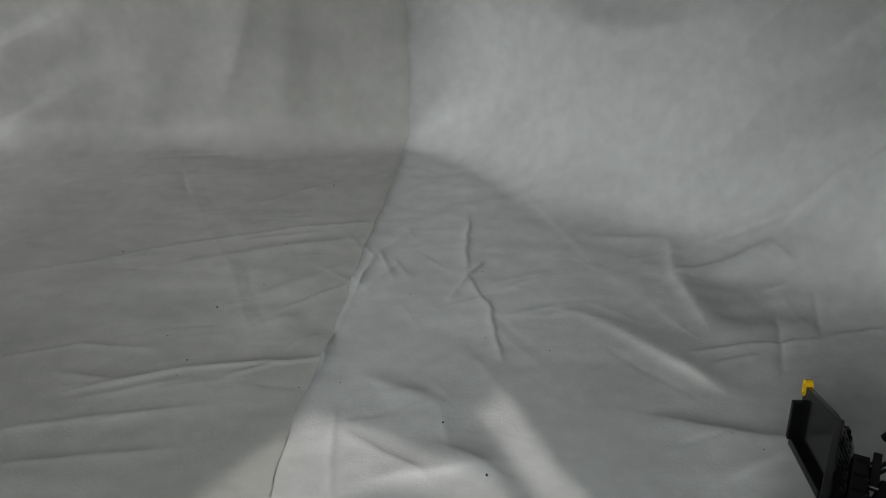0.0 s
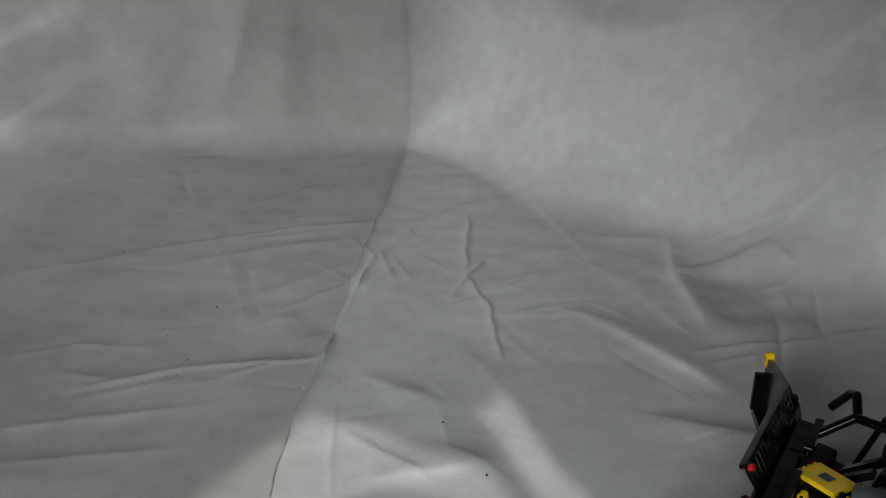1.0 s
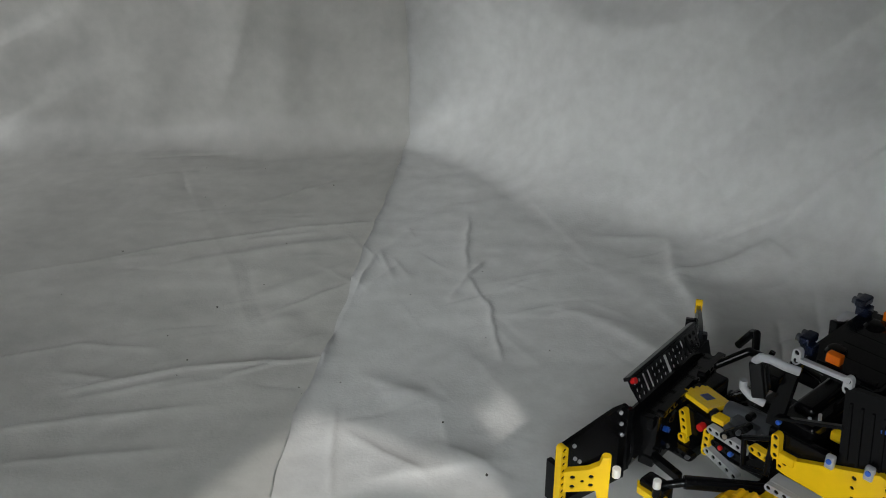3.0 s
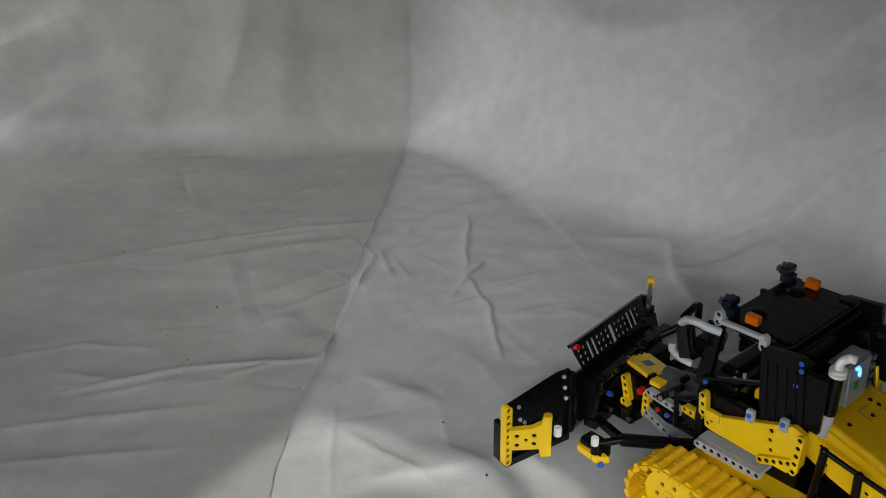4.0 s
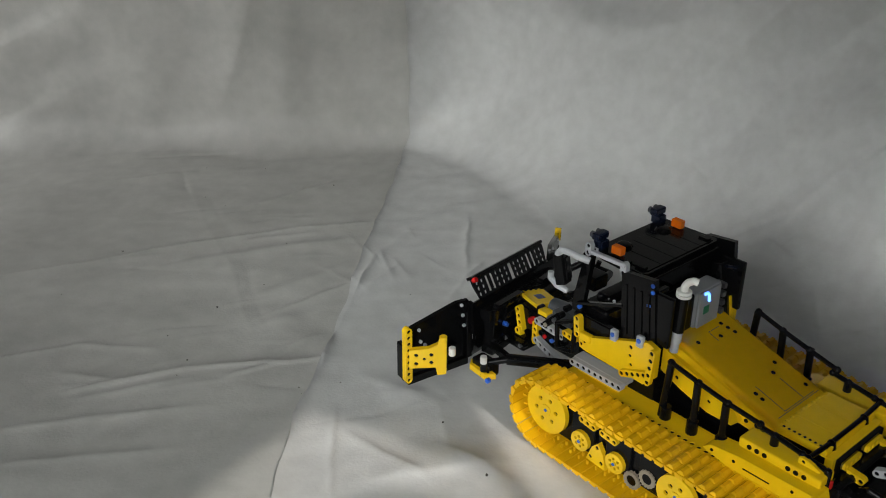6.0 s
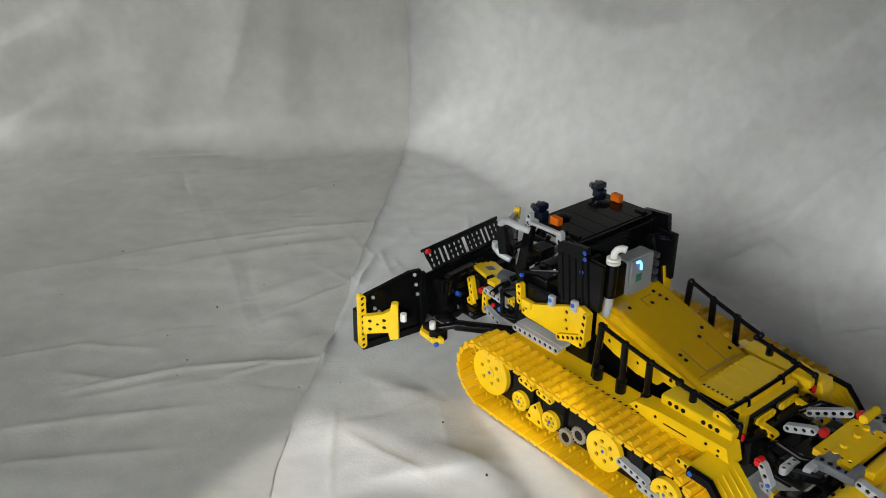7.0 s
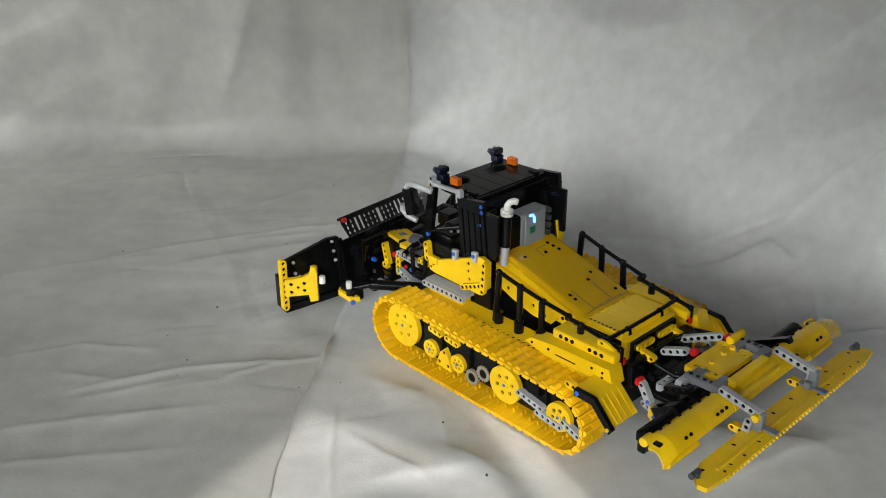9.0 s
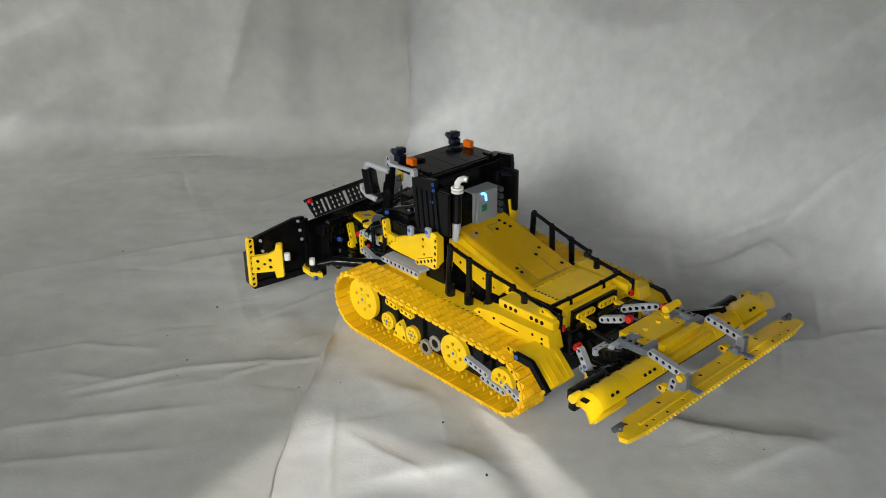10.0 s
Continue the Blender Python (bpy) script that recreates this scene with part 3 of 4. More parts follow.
for sg in (1, -1):
    bc = part("beacon", box(fresh(), 93, 106, sg * 50 - 4, sg * 50 + 4, 221, 230, 1), ORANGE, roof, "clear orange beacon")
    wl = part("work_light", box(box(fresh(), 118, 130, sg * 48 - 6, sg * 48 + 6, 219, 228, 1), 121, 131, sg * 48 - 9, sg * 48 + 9, 228, 236, 2), NAVY, roof, "dark work light with navy tint")
    for k in (-4.5, 4.5):
        part("lens", cyl(fresh(), (130, sg * 48 + k, 232), (134, sg * 48 + k, 232), 3.6, 14), DARK_GREY, wl)
back = part("rear_wall", box(box(box(fresh(), 48, 56, -58, 64, 186, 211, 1.5), 44, 50, -58, 64, 112, 190, 1), 36, 46, 44, 66, 150, 204, 1.2), BLACK, groomer)
for y in (62, -58):
    part("rear_corner", box(fresh(), 14, 40, y, y + 6, 150, 206, 1.5), BLACK, groomer)
fl = part("far_panel", box(fresh(), -6, 6, -55, -36, -36, 28, 2, pose(33, 0, 175, 0, 10, 0)), BLACK, groomer, "black rear corner panel with yellow edge")
part("edge", box(fresh(), -8, -6, -56, -49, -42, -12, 0.8, pose(33, 0, 175, 0, 10, 0)), YELLOW, fl)
part("far_pin", cyl(cyl(fresh(), (24, -46, 200), (22, -56, 197), 3.0), (26, -38, 203), (24, -46, 200), 2.4), NAVY, fl, "blue axle connector")
# inside the cab
seat = part("seat", box(box(fresh(), 66, 96, -16, 16, 112, 128, 4), 58, 68, -15, 15, 126, 158, 4), BLACK, groomer)
part("console", box(box(fresh(), 100, 136, -60, 58, 112, 150, 4), 112, 132, -56, 40, 146, 156, 4), BLACK, groomer)
part("armrest", box(fresh(), 74, 96, 26, 36, 132, 142, 2), YELLOW, groomer, "yellow armrest in the cab")
part("lever", rod(fresh(), [(104, 40, 134), (106, 40, 156)], 1.6), GREY, groomer)
part("lever", rod(fresh(), [(110, 46, 134), (112, 46, 152)], 1.6), GREY, groomer)

# battery hub with blue light
hub = part("battery_box", box(fresh(), 22, 42, -32, 12, 138, 187.5, 3), HUB_GREY, groomer, "light grey battery box with a blue lit button")
hub.location = (0, 0.004, 0.004)
part("face_plate", box(fresh(), 19.6, 22.4, -28, 8, 144, 186.5, 1.2), HUB_GREY, hub)
part("button_light", rod(fresh(), [(18.9, 2, 185), (18.9, -3, 184.5), (18.9, -6, 181), (18.9, -7, 174)], 1.5), LED, hub, "glowing blue button ring")
part("sticker", box(fresh(), 19, 19.8, -9, 0, 160, 169, 0.2), GREEN, hub, "small green label")
for z in (150, 163, 176):
    part("plug", cyl(cyl(fresh(), (32, 14, z), (32, 20, z), 5.5), (32, 20, z), (32, 24, z), 4), DARK_GREY, hub)
for z in (150, 160, 170, 180):
    part("plug", box(fresh(), 20, 32, -40, -34, z - 3, z + 3, 0.8), DARK_GREY, hub)
part("hub_base", box(box(fresh(), 14, 44, -48, 44, 126, 140, 2), 24, 44, 14, 44, 138, 190, 3), BLACK, groomer)
# exhaust
ex = part("exhaust_stack", cyl(fresh(), (15, 52, 156), (14, 52, 196), 5.9, 20, None, 0.8), BLACK, groomer, "black exhaust stack with white elbow")
ex.location.z = 0.009
part("clamp", cyl(cyl(fresh(), (14, 52, 196), (14, 52, 199), 7.6, 20, None, 0.6), (14, 52, 200), (14, 52, 203), 7.6, 20, None, 0.6), WHITE, ex)
part("elbow", rod(fresh(), [(14, 52, 202), (14, 52, 208), (12, 50, 212), (8, 47, 214), (4, 45, 213)], 3.7, 14), WHITE, ex, "white curved exhaust elbow")
part("lower_pipe", cyl(cyl(fresh(), (17, 52, 132), (16, 52, 150), 4.4), (16, 52, 144), (15, 52, 158), 5.2, 16), GREY, ex)

# engine cover
def cover():
    bm = fresh()
    rings = []
    for x, z in ((26, 152), (-102, 113)):
        half = 38
        prof = [(half, z), (half + 2.6, z - 1.2), (half + 3.8, z - 4), (half + 3.8, z - 12)]
        rings.append([bm.verts.new((x, -y, q)) for y, q in reversed(prof)] + [bm.verts.new((x, y, q)) for y, q in prof])
    a, b = rings
    for i in range(len(a) - 1):
        bm.faces.new((a[i], a[i + 1], b[i + 1], b[i]))
    bmesh.ops.solidify(bm, geom=bm.faces[:], thickness=3)
    return bm


ec = part("engine_cover", cover(), YELLOW, groomer, "sloping yellow engine cover")
tilt = math.degrees(math.atan2(39, 128))
on_cover = pose(-38, 0, 132.5, 0, -tilt, 0)
pins = [(52, -20), (44, -22), (36, -24), (40, -4), (46, 27), (-14, -26), (-22, -12), (-30, 30), (-38, 30), (-50, -30)]
# black discs put the shade of small holes into colour
for x, y in pins:
    t = cyl(fresh(), (x, y, -1), (x, y, 0.45), 2.3, 10)
    bmesh.ops.transform(t, matrix=on_cover, verts=t.verts)
    part("pin", t, BLACK, ec, "small black disc, dark as a pin hole")
for x0, x1, y0, y1 in ((-60, -24, 21.6, 22.2), (-60, -59.4, -30, 22), (-60, -30, -12.3, -11.7), (50, 50.6, -14, 4), (36, 50, 3.6, 4.2), (-62, -61.4, -36, 36)):
    part("joint", box(fresh(), x0, x1, y0, y1, -0.6, 0.25, 0, on_cover), DARK_GREY, ec, "dark joint between panels")
for sg in (1, -1):
    sp = part("cover_side", slab(fresh(), [(30, 147), (-98, 107.5), (-108, 96), (-84, 92), (-48, 96), (-44, 100), (-14, 101), (8, 105), (30, 116)], [circle(8, 124, 2.4), circle(8, 113, 2.4), circle(-70, 101, 2.4), (circle(-88, 99, 2.4))], sg * 41.6, sg * 45.5, side(0)), YELLOW, groomer, "yellow side of the engine cover")
    part("strip", box(fresh(), -42, 42, sg * 45, sg * 47, -1.6, 1.6, 0.5, pose(-36, 0, 117, 0, -tilt, 0)), YELLOW, sp)
    # raised black discs draw the shade inside the pin holes
    for x, z in ((8, 124), (8, 113), (-70, 101)):
        part("pin", cyl(fresh(), (x, sg * 42, z), (x, sg * 45.9, z), 2.3, 10), BLACK, sp, "black disc for the shade in a pin hole")
    part("side_panel", slab(fresh(), [(30, 138), (-54, 114), (-66, 100), (-58, 91), (-30, 91), (4, 101), (30, 112)], [circle(16, 128, 2.4), circle(10, 112, 2.4), circle(-30, 104, 2.2), circle(-48, 98, 2.2)], sg * 45.3, sg * 51, side(0)), YELLOW, sp)
rd = part("rear_deck", slab(fresh(), [(-152, -44), (-102, -44), (-102, 44), (-152, 44)], [], 105, 112, top(0)), YELLOW, groomer, "flat yellow rear deck")
for y0, y1 in ((-44, -15), (-14.6, 14.6), (15, 44)):
    part("panel", box(fresh(), -151.6, -105, y0, y1, 111.6, 112.8, 0.3), YELLOW, rd)
for i in range(9):
    part("hinge", box(fresh(), -104.6, -101.6, -42 + i * 9.4, -36 + i * 9.4, 111, 113.4, 0.4), YELLOW, rd)
rw = part("rear_plate", box(fresh(), -160, -152, -46, 46, 80, 108, 1), YELLOW, groomer)
for y in (-32, 8):
    part("rear_beam", beam(fresh(), (-164, y, 98), (-164, y + 24, 98), (1, 0, 0)), YELLOW, rw)

# side boxes, fenders, rails
for sg in (1, -1):
    fin = part("side_fin", slab(fresh(), [(-56, 86), (-64, 93), (-96, 97), (-172, 99), (-178, 80), (-82, 79.5)], [], sg * 72, sg * 93, side(0)), YELLOW, groomer, "pointed yellow side box")
    part("fin_top", box(fresh(), -168, -84, sg * 56, sg * 80, 97, 108, 2), YELLOW, fin)
    # hole and slot shade is laid on as black pieces
    for x in (-96, -104, -112, -136, -144, -152):
        part("hole", cyl(fresh(), (x, sg * 79, 102.5), (x, sg * 80.5, 102.5), 2.6, 10), BLACK, fin, "black disc for the shade in a round hole")
    part("slot", box(fresh(), -128, -100, sg * 92.6, sg * 93.4, 86, 87.4, 0.2), BLACK, fin, "black strip for the shade in a slot")
    part("curved_tab", slab(fresh(), [(-160, 108), (-140, 108), (-140, 114), (-146, 115), (-154, 113), (-162, 109)], [circle(-145, 111, 2.0)], sg * 66, sg * 72, side(0)), YELLOW, fin)
    fd = part("fender", slab(fresh(), [(-154, 86), (-182, 84), (-206, 60), (-202, 54), (-180, 77), (-154, 79)], [], sg * 84, sg * 126, side(0)), YELLOW, groomer, "yellow rear track fender")
    for y in (92, 101, 110, 118):
        part("groove", box(fresh(), -16, 16, sg * y - 0.5, sg * y + 0.5, -0.5, 0.5, 0, pose(-194.5, 0, 72.6, 0, -45, 0)), YELLOW_TRACK, fd)
    part("front_tab", beam(fresh(), (-153, sg * 124, 84), (-145, sg * 124, 85), (0, 1, 0), 6), YELLOW, fd)
    ed = part("edge_strip", slab(fresh(), [(-158, 88), (-183, 87), (-209, 60), (-205, 54), (-181, 79), (-158, 80)], [], sg * 126.2, sg * 132, side(0)), BLACK, fd, "black rubber edge")
    part("pin", cyl(fresh(), (-162, sg * 130, 84), (-162, sg * 133, 84), 2.6, 10), BLUE, ed, "blue pin")
    part("pin", cyl(fresh(), (-203, sg * 130, 59), (-203, sg * 133, 59), 2.2, 10), YELLOW, ed)
    if sg < 0:
        fd.location.y = 0.018
    hr = part("handrail", rod(fresh(), [(2, sg * 76, 145), (-30, sg * 74, 137), (-63, sg * 72, 130), (-97, sg * 69, 124)], 2.5, 10, 3.9), BLACK, groomer, "black handrail on posts")
    for x, z in ((2, 145), (-30, 137), (-63, 130)):
        part("post", cyl(fresh(), (x, sg * 75, z), (x - 2 if x < 0 else x + 4, sg * 76, 80), 3.9, 12), BLACK, hr)
        part("foot", cyl(fresh(), (x - 1, sg * 76, 79), (x - 1, sg * 76, 94), 6.0, 12, None, 0.8), BLACK, hr)
    hr2 = part("rear_handrail", rod(fresh(), [(-94, sg * 67, 120), (-112, sg * 66, 118), (-140, sg * 66, 114), (-166, sg * 66, 110)], 2.6, 10, 3.7), BLACK, groomer, "black handrail on posts")
    part("post", cyl(fresh(), (-112, sg * 66, 118), (-112, sg * 66, 98), 4.2, 12), BLACK, hr2)
    part("post", cyl(fresh(), (-166, sg * 66, 110), (-166, sg * 66, 92), 3.6, 12), BLACK, hr2)
    part("tail_light", box(fresh(), -171, -167, sg * 61, sg * 65, 92, 100, 0.8), RED, groomer, "small red tail light")
cr = part("cross_rail", rod(fresh(), [(-146, 66, 113), (-148, 30, 113), (-148, -30, 113), (-146, -66, 113)], 2.6, 10, 3.7), BLACK, groomer, "black cross rail")
for y in (30, -30):
    part("post", cyl(fresh(), (-148, y, 113), (-152, y, 96), 4.4, 12), BLACK, cr)

# coupling at the rear
cp = part("coupling", box(box(box(fresh(), -214, -160, -38, 38, 48, 78, 3), -232, -200, -50, 50, 62, 84, 3), -178, -164, -60, 60, 62, 92, 3), BLACK, groomer)
part("red_bush", cyl(cyl(fresh(), (-191, 58, 81), (-191, 66, 81), 4.6, 18, None, 1), (-191, 66, 81), (-191, 68, 81), 3.0), RED, cp, "red bush")
part("red_bush", cyl(fresh(), (-224, 13, 112), (-224, 20, 112), 4.6, 18, None, 1), RED, cp, "red bush")
part("red_bush", cyl(fresh(), (-230, -46, 108), (-230, -38, 108), 4.0, 18, None, 1), RED, cp, "red bush")
for a, b in (((-190, 18, 99), (-214, 16, 108)), ((-188, -24, 96), (-220, -40, 106)), ((-196, 64, 80), (-206, 64, 64)), ((-200, 62, 58), (-222, 70, 60)), ((-192, -64, 82), (-206, -64, 62))):
    part("link_beam", beam(fresh(), a, b, (0, 1, 0)), GREY, cp, "light grey perforated link")
for y in (70, -78):
    part("cam_plate", slab(fresh(), [(-214, 56), (-222, 50), (-236, 52), (-240, 62), (-230, 72), (-216, 68)], [circle(-222, 58, 2.4), circle(-231, 59, 2.4)], y, y + 8, side(0)), YELLOW, cp, "rounded yellow plate")
for y in (28, -34):
    part("yellow_bracket", beam(fresh(), (-166, y, 92), (-182, y, 90), (0, 1, 0)), YELLOW, cp)
part("hose", rod(fresh(), [(-168, -20, 84), (-190, -40, 100), (-214, -56, 96), (-236, -40, 92)], 3.4), BLACK, cp)
part("hose", rod(fresh(), [(-168, 30, 70), (-196, 44, 96), (-218, 40, 90), (-238, 30, 92)], 3.0), BLACK, cp)

# tiller
def arched(y0, y1, pts, thick=3.0):
    bm = fresh()
    rows = [[bm.verts.new((x, y, z)) for x, z in pts] for y in (y0, y1)]
    for i in range(len(pts) - 1):
        bm.faces.new((rows[0][i], rows[0][i + 1], rows[1][i + 1], rows[1][i]))
    bmesh.ops.recalc_face_normals(bm, faces=bm.faces)
    bmesh.ops.solidify(bm, geom=bm.faces[:], thickness=thick)
    return bm


def tapered(y0, y1, wide, slim, thick=3.0):
    """A shell between two profiles at y0 and y1."""
    bm = fresh()
    rows = [[bm.verts.new((x, y, z)) for x, z in pts] for y, pts in ((y0, wide), (y1, slim))]
    for i in range(len(wide) - 1):
        bm.faces.new((rows[0][i], rows[0][i + 1], rows[1][i + 1], rows[1][i]))
    bmesh.ops.recalc_face_normals(bm, faces=bm.faces)
    bmesh.ops.solidify(bm, geom=bm.faces[:], thickness=thick)
    return bm


ARCH = [(-264, 96), (-267, 102), (-273, 105.5), (-282, 106), (-289, 103), (-294, 98), (-296, 93)]
tl = part("tiller", box(box(fresh(), -288, -260, -140, 140, 80, 96, 3), -262, -248, -150, 150, 84, 96, 2), BLACK, groomer, "yellow tiller with arched cover")
tl.location.z = -0.004
for y0, y1 in ((-150, -101), (-100, -51), (-50, -1), (0, 49), (50, 99), (100, 150)):
    part("cover", arched(y0, y1, ARCH), YELLOW, tl, "arched yellow cover")
for sg in (1, -1):
    part("end_cap", tapered(sg * 150.6, sg * (167 if sg > 0 else 182), ARCH[1:], [(-274, 97), (-277, 99), (-283, 99), (-288, 96), (-292, 90), (-294, 84)]), YELLOW, tl, "tapering yellow end of the cover")
    # the slot's shade is a black strip on the cap
    part("end_slot", box(fresh(), -284, -276, sg * 157, sg * 163, 101, 103.2, 0.5), BLACK, tl, "black strip for the shade in a slot")
    part("side_plate", box(fresh(), -260, -250, sg * 100, sg * 150, 72, 98, 3), BLACK, tl)
    part("stub", cyl(fresh(), (-266, sg * 150, 98), (-266, sg * 164, 98), 5, 14, None, 1), YELLOW, tl)
    part("roller", cyl(fresh(), (-291, sg * 110, 84), (-291, sg * 160, 84), 4.6, 16, None, 1), YELLOW, tl)
    for y in (20, 36, 60, 76, 92, 110, 128, 142):
        part("pin", cyl(fresh(), (-270, sg * y, 103), (-270, sg * y, 106.2), 1.7, 8), BLACK, tl, "small black disc, dark as a pin hole")
    for y in (62, 70, 78, 124, 132):
        part("pin", cyl(fresh(), (-290, sg * y, 98), (-292.6, sg * y, 102.0), 1.8, 8), BLACK, tl, "small black disc, dark as a pin hole")
    fm = part("arm_frame", box(box(box(fresh(), -276, -236, sg * 44, sg * 54, 104, 112, 1.5), -276, -266, sg * 28, sg * 54, 104, 113, 1.5), -250, -238, sg * 28, sg * 54, 103, 111, 1.5), MID_GREY, tl, "grey frame of the tiller arm")
    part("arm", beam(fresh(), (-282, sg * 54, 113), (-323, sg * 54, 105), (0, 1, 0)), GREY, fm)
    part("arm_block", box(box(fresh(), -329, -319, sg * 50, sg * 59, 87, 108, 1.5), -326, -319, sg * 44, sg * 52, 85, 96, 1), MID_GREY, fm)
    part("eye", cyl(fresh(), (-323, sg * 56, 104), (-323, sg * 64, 104), 4.2, 14, None, 0.8), YELLOW, fm)
    part("drop_link", beam(fresh(), (-318, sg * 64, 100), (-316, sg * 64, 86), (0, 1, 0), 5), GREY, fm)
    part("lower_tab", beam(fresh(), (-300, sg * 58, 82), (-318, sg * 58, 82), (0, 1, 0)), YELLOW, fm)
part("centre_plate", slab(fresh(), [(-226, -36), (-264, -36), (-264, 36), (-226, 36)], [circle(-234 - 8 * i, y, 2.4) for i in range(4) for y in (-28, 28)], 102, 109, top(0)), YELLOW, tl)
part("ridge", box(box(fresh(), -284, -274, -34, 34, 106, 114, 1.2), -294, -289, -40, 40, 99, 106, 1), YELLOW, tl)
for y in (-28, -12, 12, 28):
    part("pin", cyl(fresh(), (-243, y, 107), (-243, y, 112), 3.4, 12), YELLOW, tl)
part("front_arm", slab(fresh(), [(-224, 86), (-276, 112), (-280, 104), (-230, 78)], [], -94, -86, side(0)), BLACK, tl)
part("front_arm", slab(fresh(), [(-224, 80), (-262, 104), (-270, 96), (-232, 70)], [], 78, 90, side(0)), BLACK, tl)
part("axle_tube", cyl(fresh(), (-236, -60, 113), (-236, -34, 113), 5, 14, None, 1), YELLOW, tl)

# finishing bar behind the tiller
fb = part("finisher_bar", slab(fresh(), [(-313, -140), (-319, -158), (-329, -168), (-338, -166), (-341, -140), (-341, 140), (-338, 166), (-329, 168), (-319, 158), (-313, 140)], [circle(-320, y, 2.6) for y in (-146, -92, -18, 18, 92, 146)] + [circle(-334, y, 2.2) for y in (-120, -70, 70, 120)], 79, 84, top(0)), YELLOW, groomer, "yellow finishing bar with toothed rear edge")
part("ridge", box(fresh(), -332, -328, -138, 138, 83.6, 86, 0.8), YELLOW, fb)
for i in range(44):
    y = -140 + i * 6.5
    part("tooth", box(fresh(), -342.8, -340, y - 1.1, y + 1.1, 79.5, 82.5, 0.4), YELLOW, fb)
for sg in (1, -1):
    part("clamp_strip", box(fresh(), -342, -312, sg * 50 - 4, sg * 50 + 4, 84, 87, 0.6), MID_GREY, fb, "grey strip")
    part("end_clip", cyl(cyl(fresh(), (-320, sg * 152, 86), (-320, sg * 165, 86), 3.2, 12), (-323, sg * 159, 84), (-323, sg * 159, 89), 2.8, 10), DARK_GREY, fb)

# ---- blade: a middle part and two wings that fold forward ----
def upright(o, d):
    d = Vector(d)
    n = Vector((-d.y, d.x, 0)).normalized()
    n = n if n.x > 0 else -n
    up = n.cross(d).normalized()
    return frame_of(o, d, up if up.z > 0 else -up, n)


MID = upright((252, 96, 33), (0.19, -0.98, -0.06))
WING_L = upright((262, 108, 32), (0.125, 0.992, 0))
WING_R = upright((300, -66, 21), (0.66, -0.92, -0.07))


def placed(bm, m):
    bmesh.ops.transform(bm, matrix=m, verts=bm.verts)
    return bm


def curved_plate(u0, u1, prof, thick=3.0):
    bm = fresh()
    rows = [[bm.verts.new((u, q, w)) for q, w in prof] for u in (u0, u1)]
    for i in range(len(prof) - 1):
        bm.faces.new((rows[0][i], rows[0][i + 1], rows[1][i + 1], rows[1][i]))
    bmesh.ops.recalc_face_normals(bm, faces=bm.faces)
    bmesh.ops.solidify(bm, geom=bm.faces[:], thickness=thick)
    return bm


LOW = [(-2, 14), (6, 6), (18, 1), (34, 0), (50, 2), (64, 6), (74, 9)]
blade = part("blade", placed(curved_plate(-14, 172, LOW), MID), BLACK, groomer, "wide black snow blade with folded wings and yellow end beams")
part("rear_frame", placed(box(box(box(fresh(), 4, 152, 8, 18, -14, 2, 1), 0, 156, 52, 66, -10, 5, 1), 20, 136, 20, 50, -9, 1, 1), MID), BLACK, blade)
for u in (10, 34, 58, 98, 122, 146):
    part("rib", placed(box(fresh(), u - 4, u + 4, 6, 66, -13, 3, 1), MID), BLACK, blade)
for u, q in ((62, 60), (90, 34), (30, 40)):
    part("pin", placed(cyl(fresh(), (u, q, -16), (u, q, -10), 3, 10), MID), BLUE, blade, "blue pin")
for m in (WING_L, WING_R):
    wing = part("wing", placed(slab(fresh(), [(-4, 6), (-6, 60), (2, 84), (18, 85), (82, 71), (88, 66), (88, 2), (60, 0)], [], -3, 2), m), BLACK, blade, "black folding blade wing")
    part("wing_foot", placed(box(box(fresh(), 2, 86, -2, 8, -6, 10, 1), 84, 90, 4, 50, -4, 12, 1), m), BLACK, wing)
    part("wing_rib", placed(box(box(fresh(), -2, 6, 8, 82, -8, -2, 1), 20, 70, 22, 34, -8, -2, 1), m), BLACK, wing)
    for u, q in ((12, 80), (10, 66), (8, 52), (70, 66), (68, 50), (62, 44)):
        part("pin", placed(cyl(fresh(), (u, q, -5), (u, q, -2.6), 2.0, 10), m), GREY, wing, "pale pin head")
    # right wing: beam cut to its lit top, the shaded rest left out
    eb = part("end_beam", placed(beam(fresh(), (87, 8 if m is WING_L else 62, -6 if m is WING_L else -1), (87, 72, -6 if m is WING_L else -1), (0, 0, 1), 8, 4.2), m), YELLOW, wing, "yellow perforated end beam")
    if m is WING_R:
        continue
    plane = m @ frame_of((85, 0, -8), (-0.77, 0, -0.64), (0, 1, 0), (-0.64, 0, 0.77))
    br = part("bracket", placed(slab(fresh(), [(0, 26), (0, 50), (22, 54), (32, 60), (34, 68), (42, 68), (42, 22), (32, 20), (30, 30)], [circle(8, 44, 2.5), circle(8, 33, 2.5), circle(17, 40, 2.0), circle(25, 46, 2.5), circle(25, 36, 2.5)], -6, 1), plane), YELLOW, eb, "yellow bracket")
    part("bush", placed(cyl(fresh(), (48, 46, -3), (48, 56, -3), 4.0, 14, None, 0.6), plane), WHITE, br, "white bush")
    part("peg", placed(cyl(fresh(), (38, 64, -3), (38, 70, -3), 4.4, 14, None, 0.6), plane), YELLOW, br)
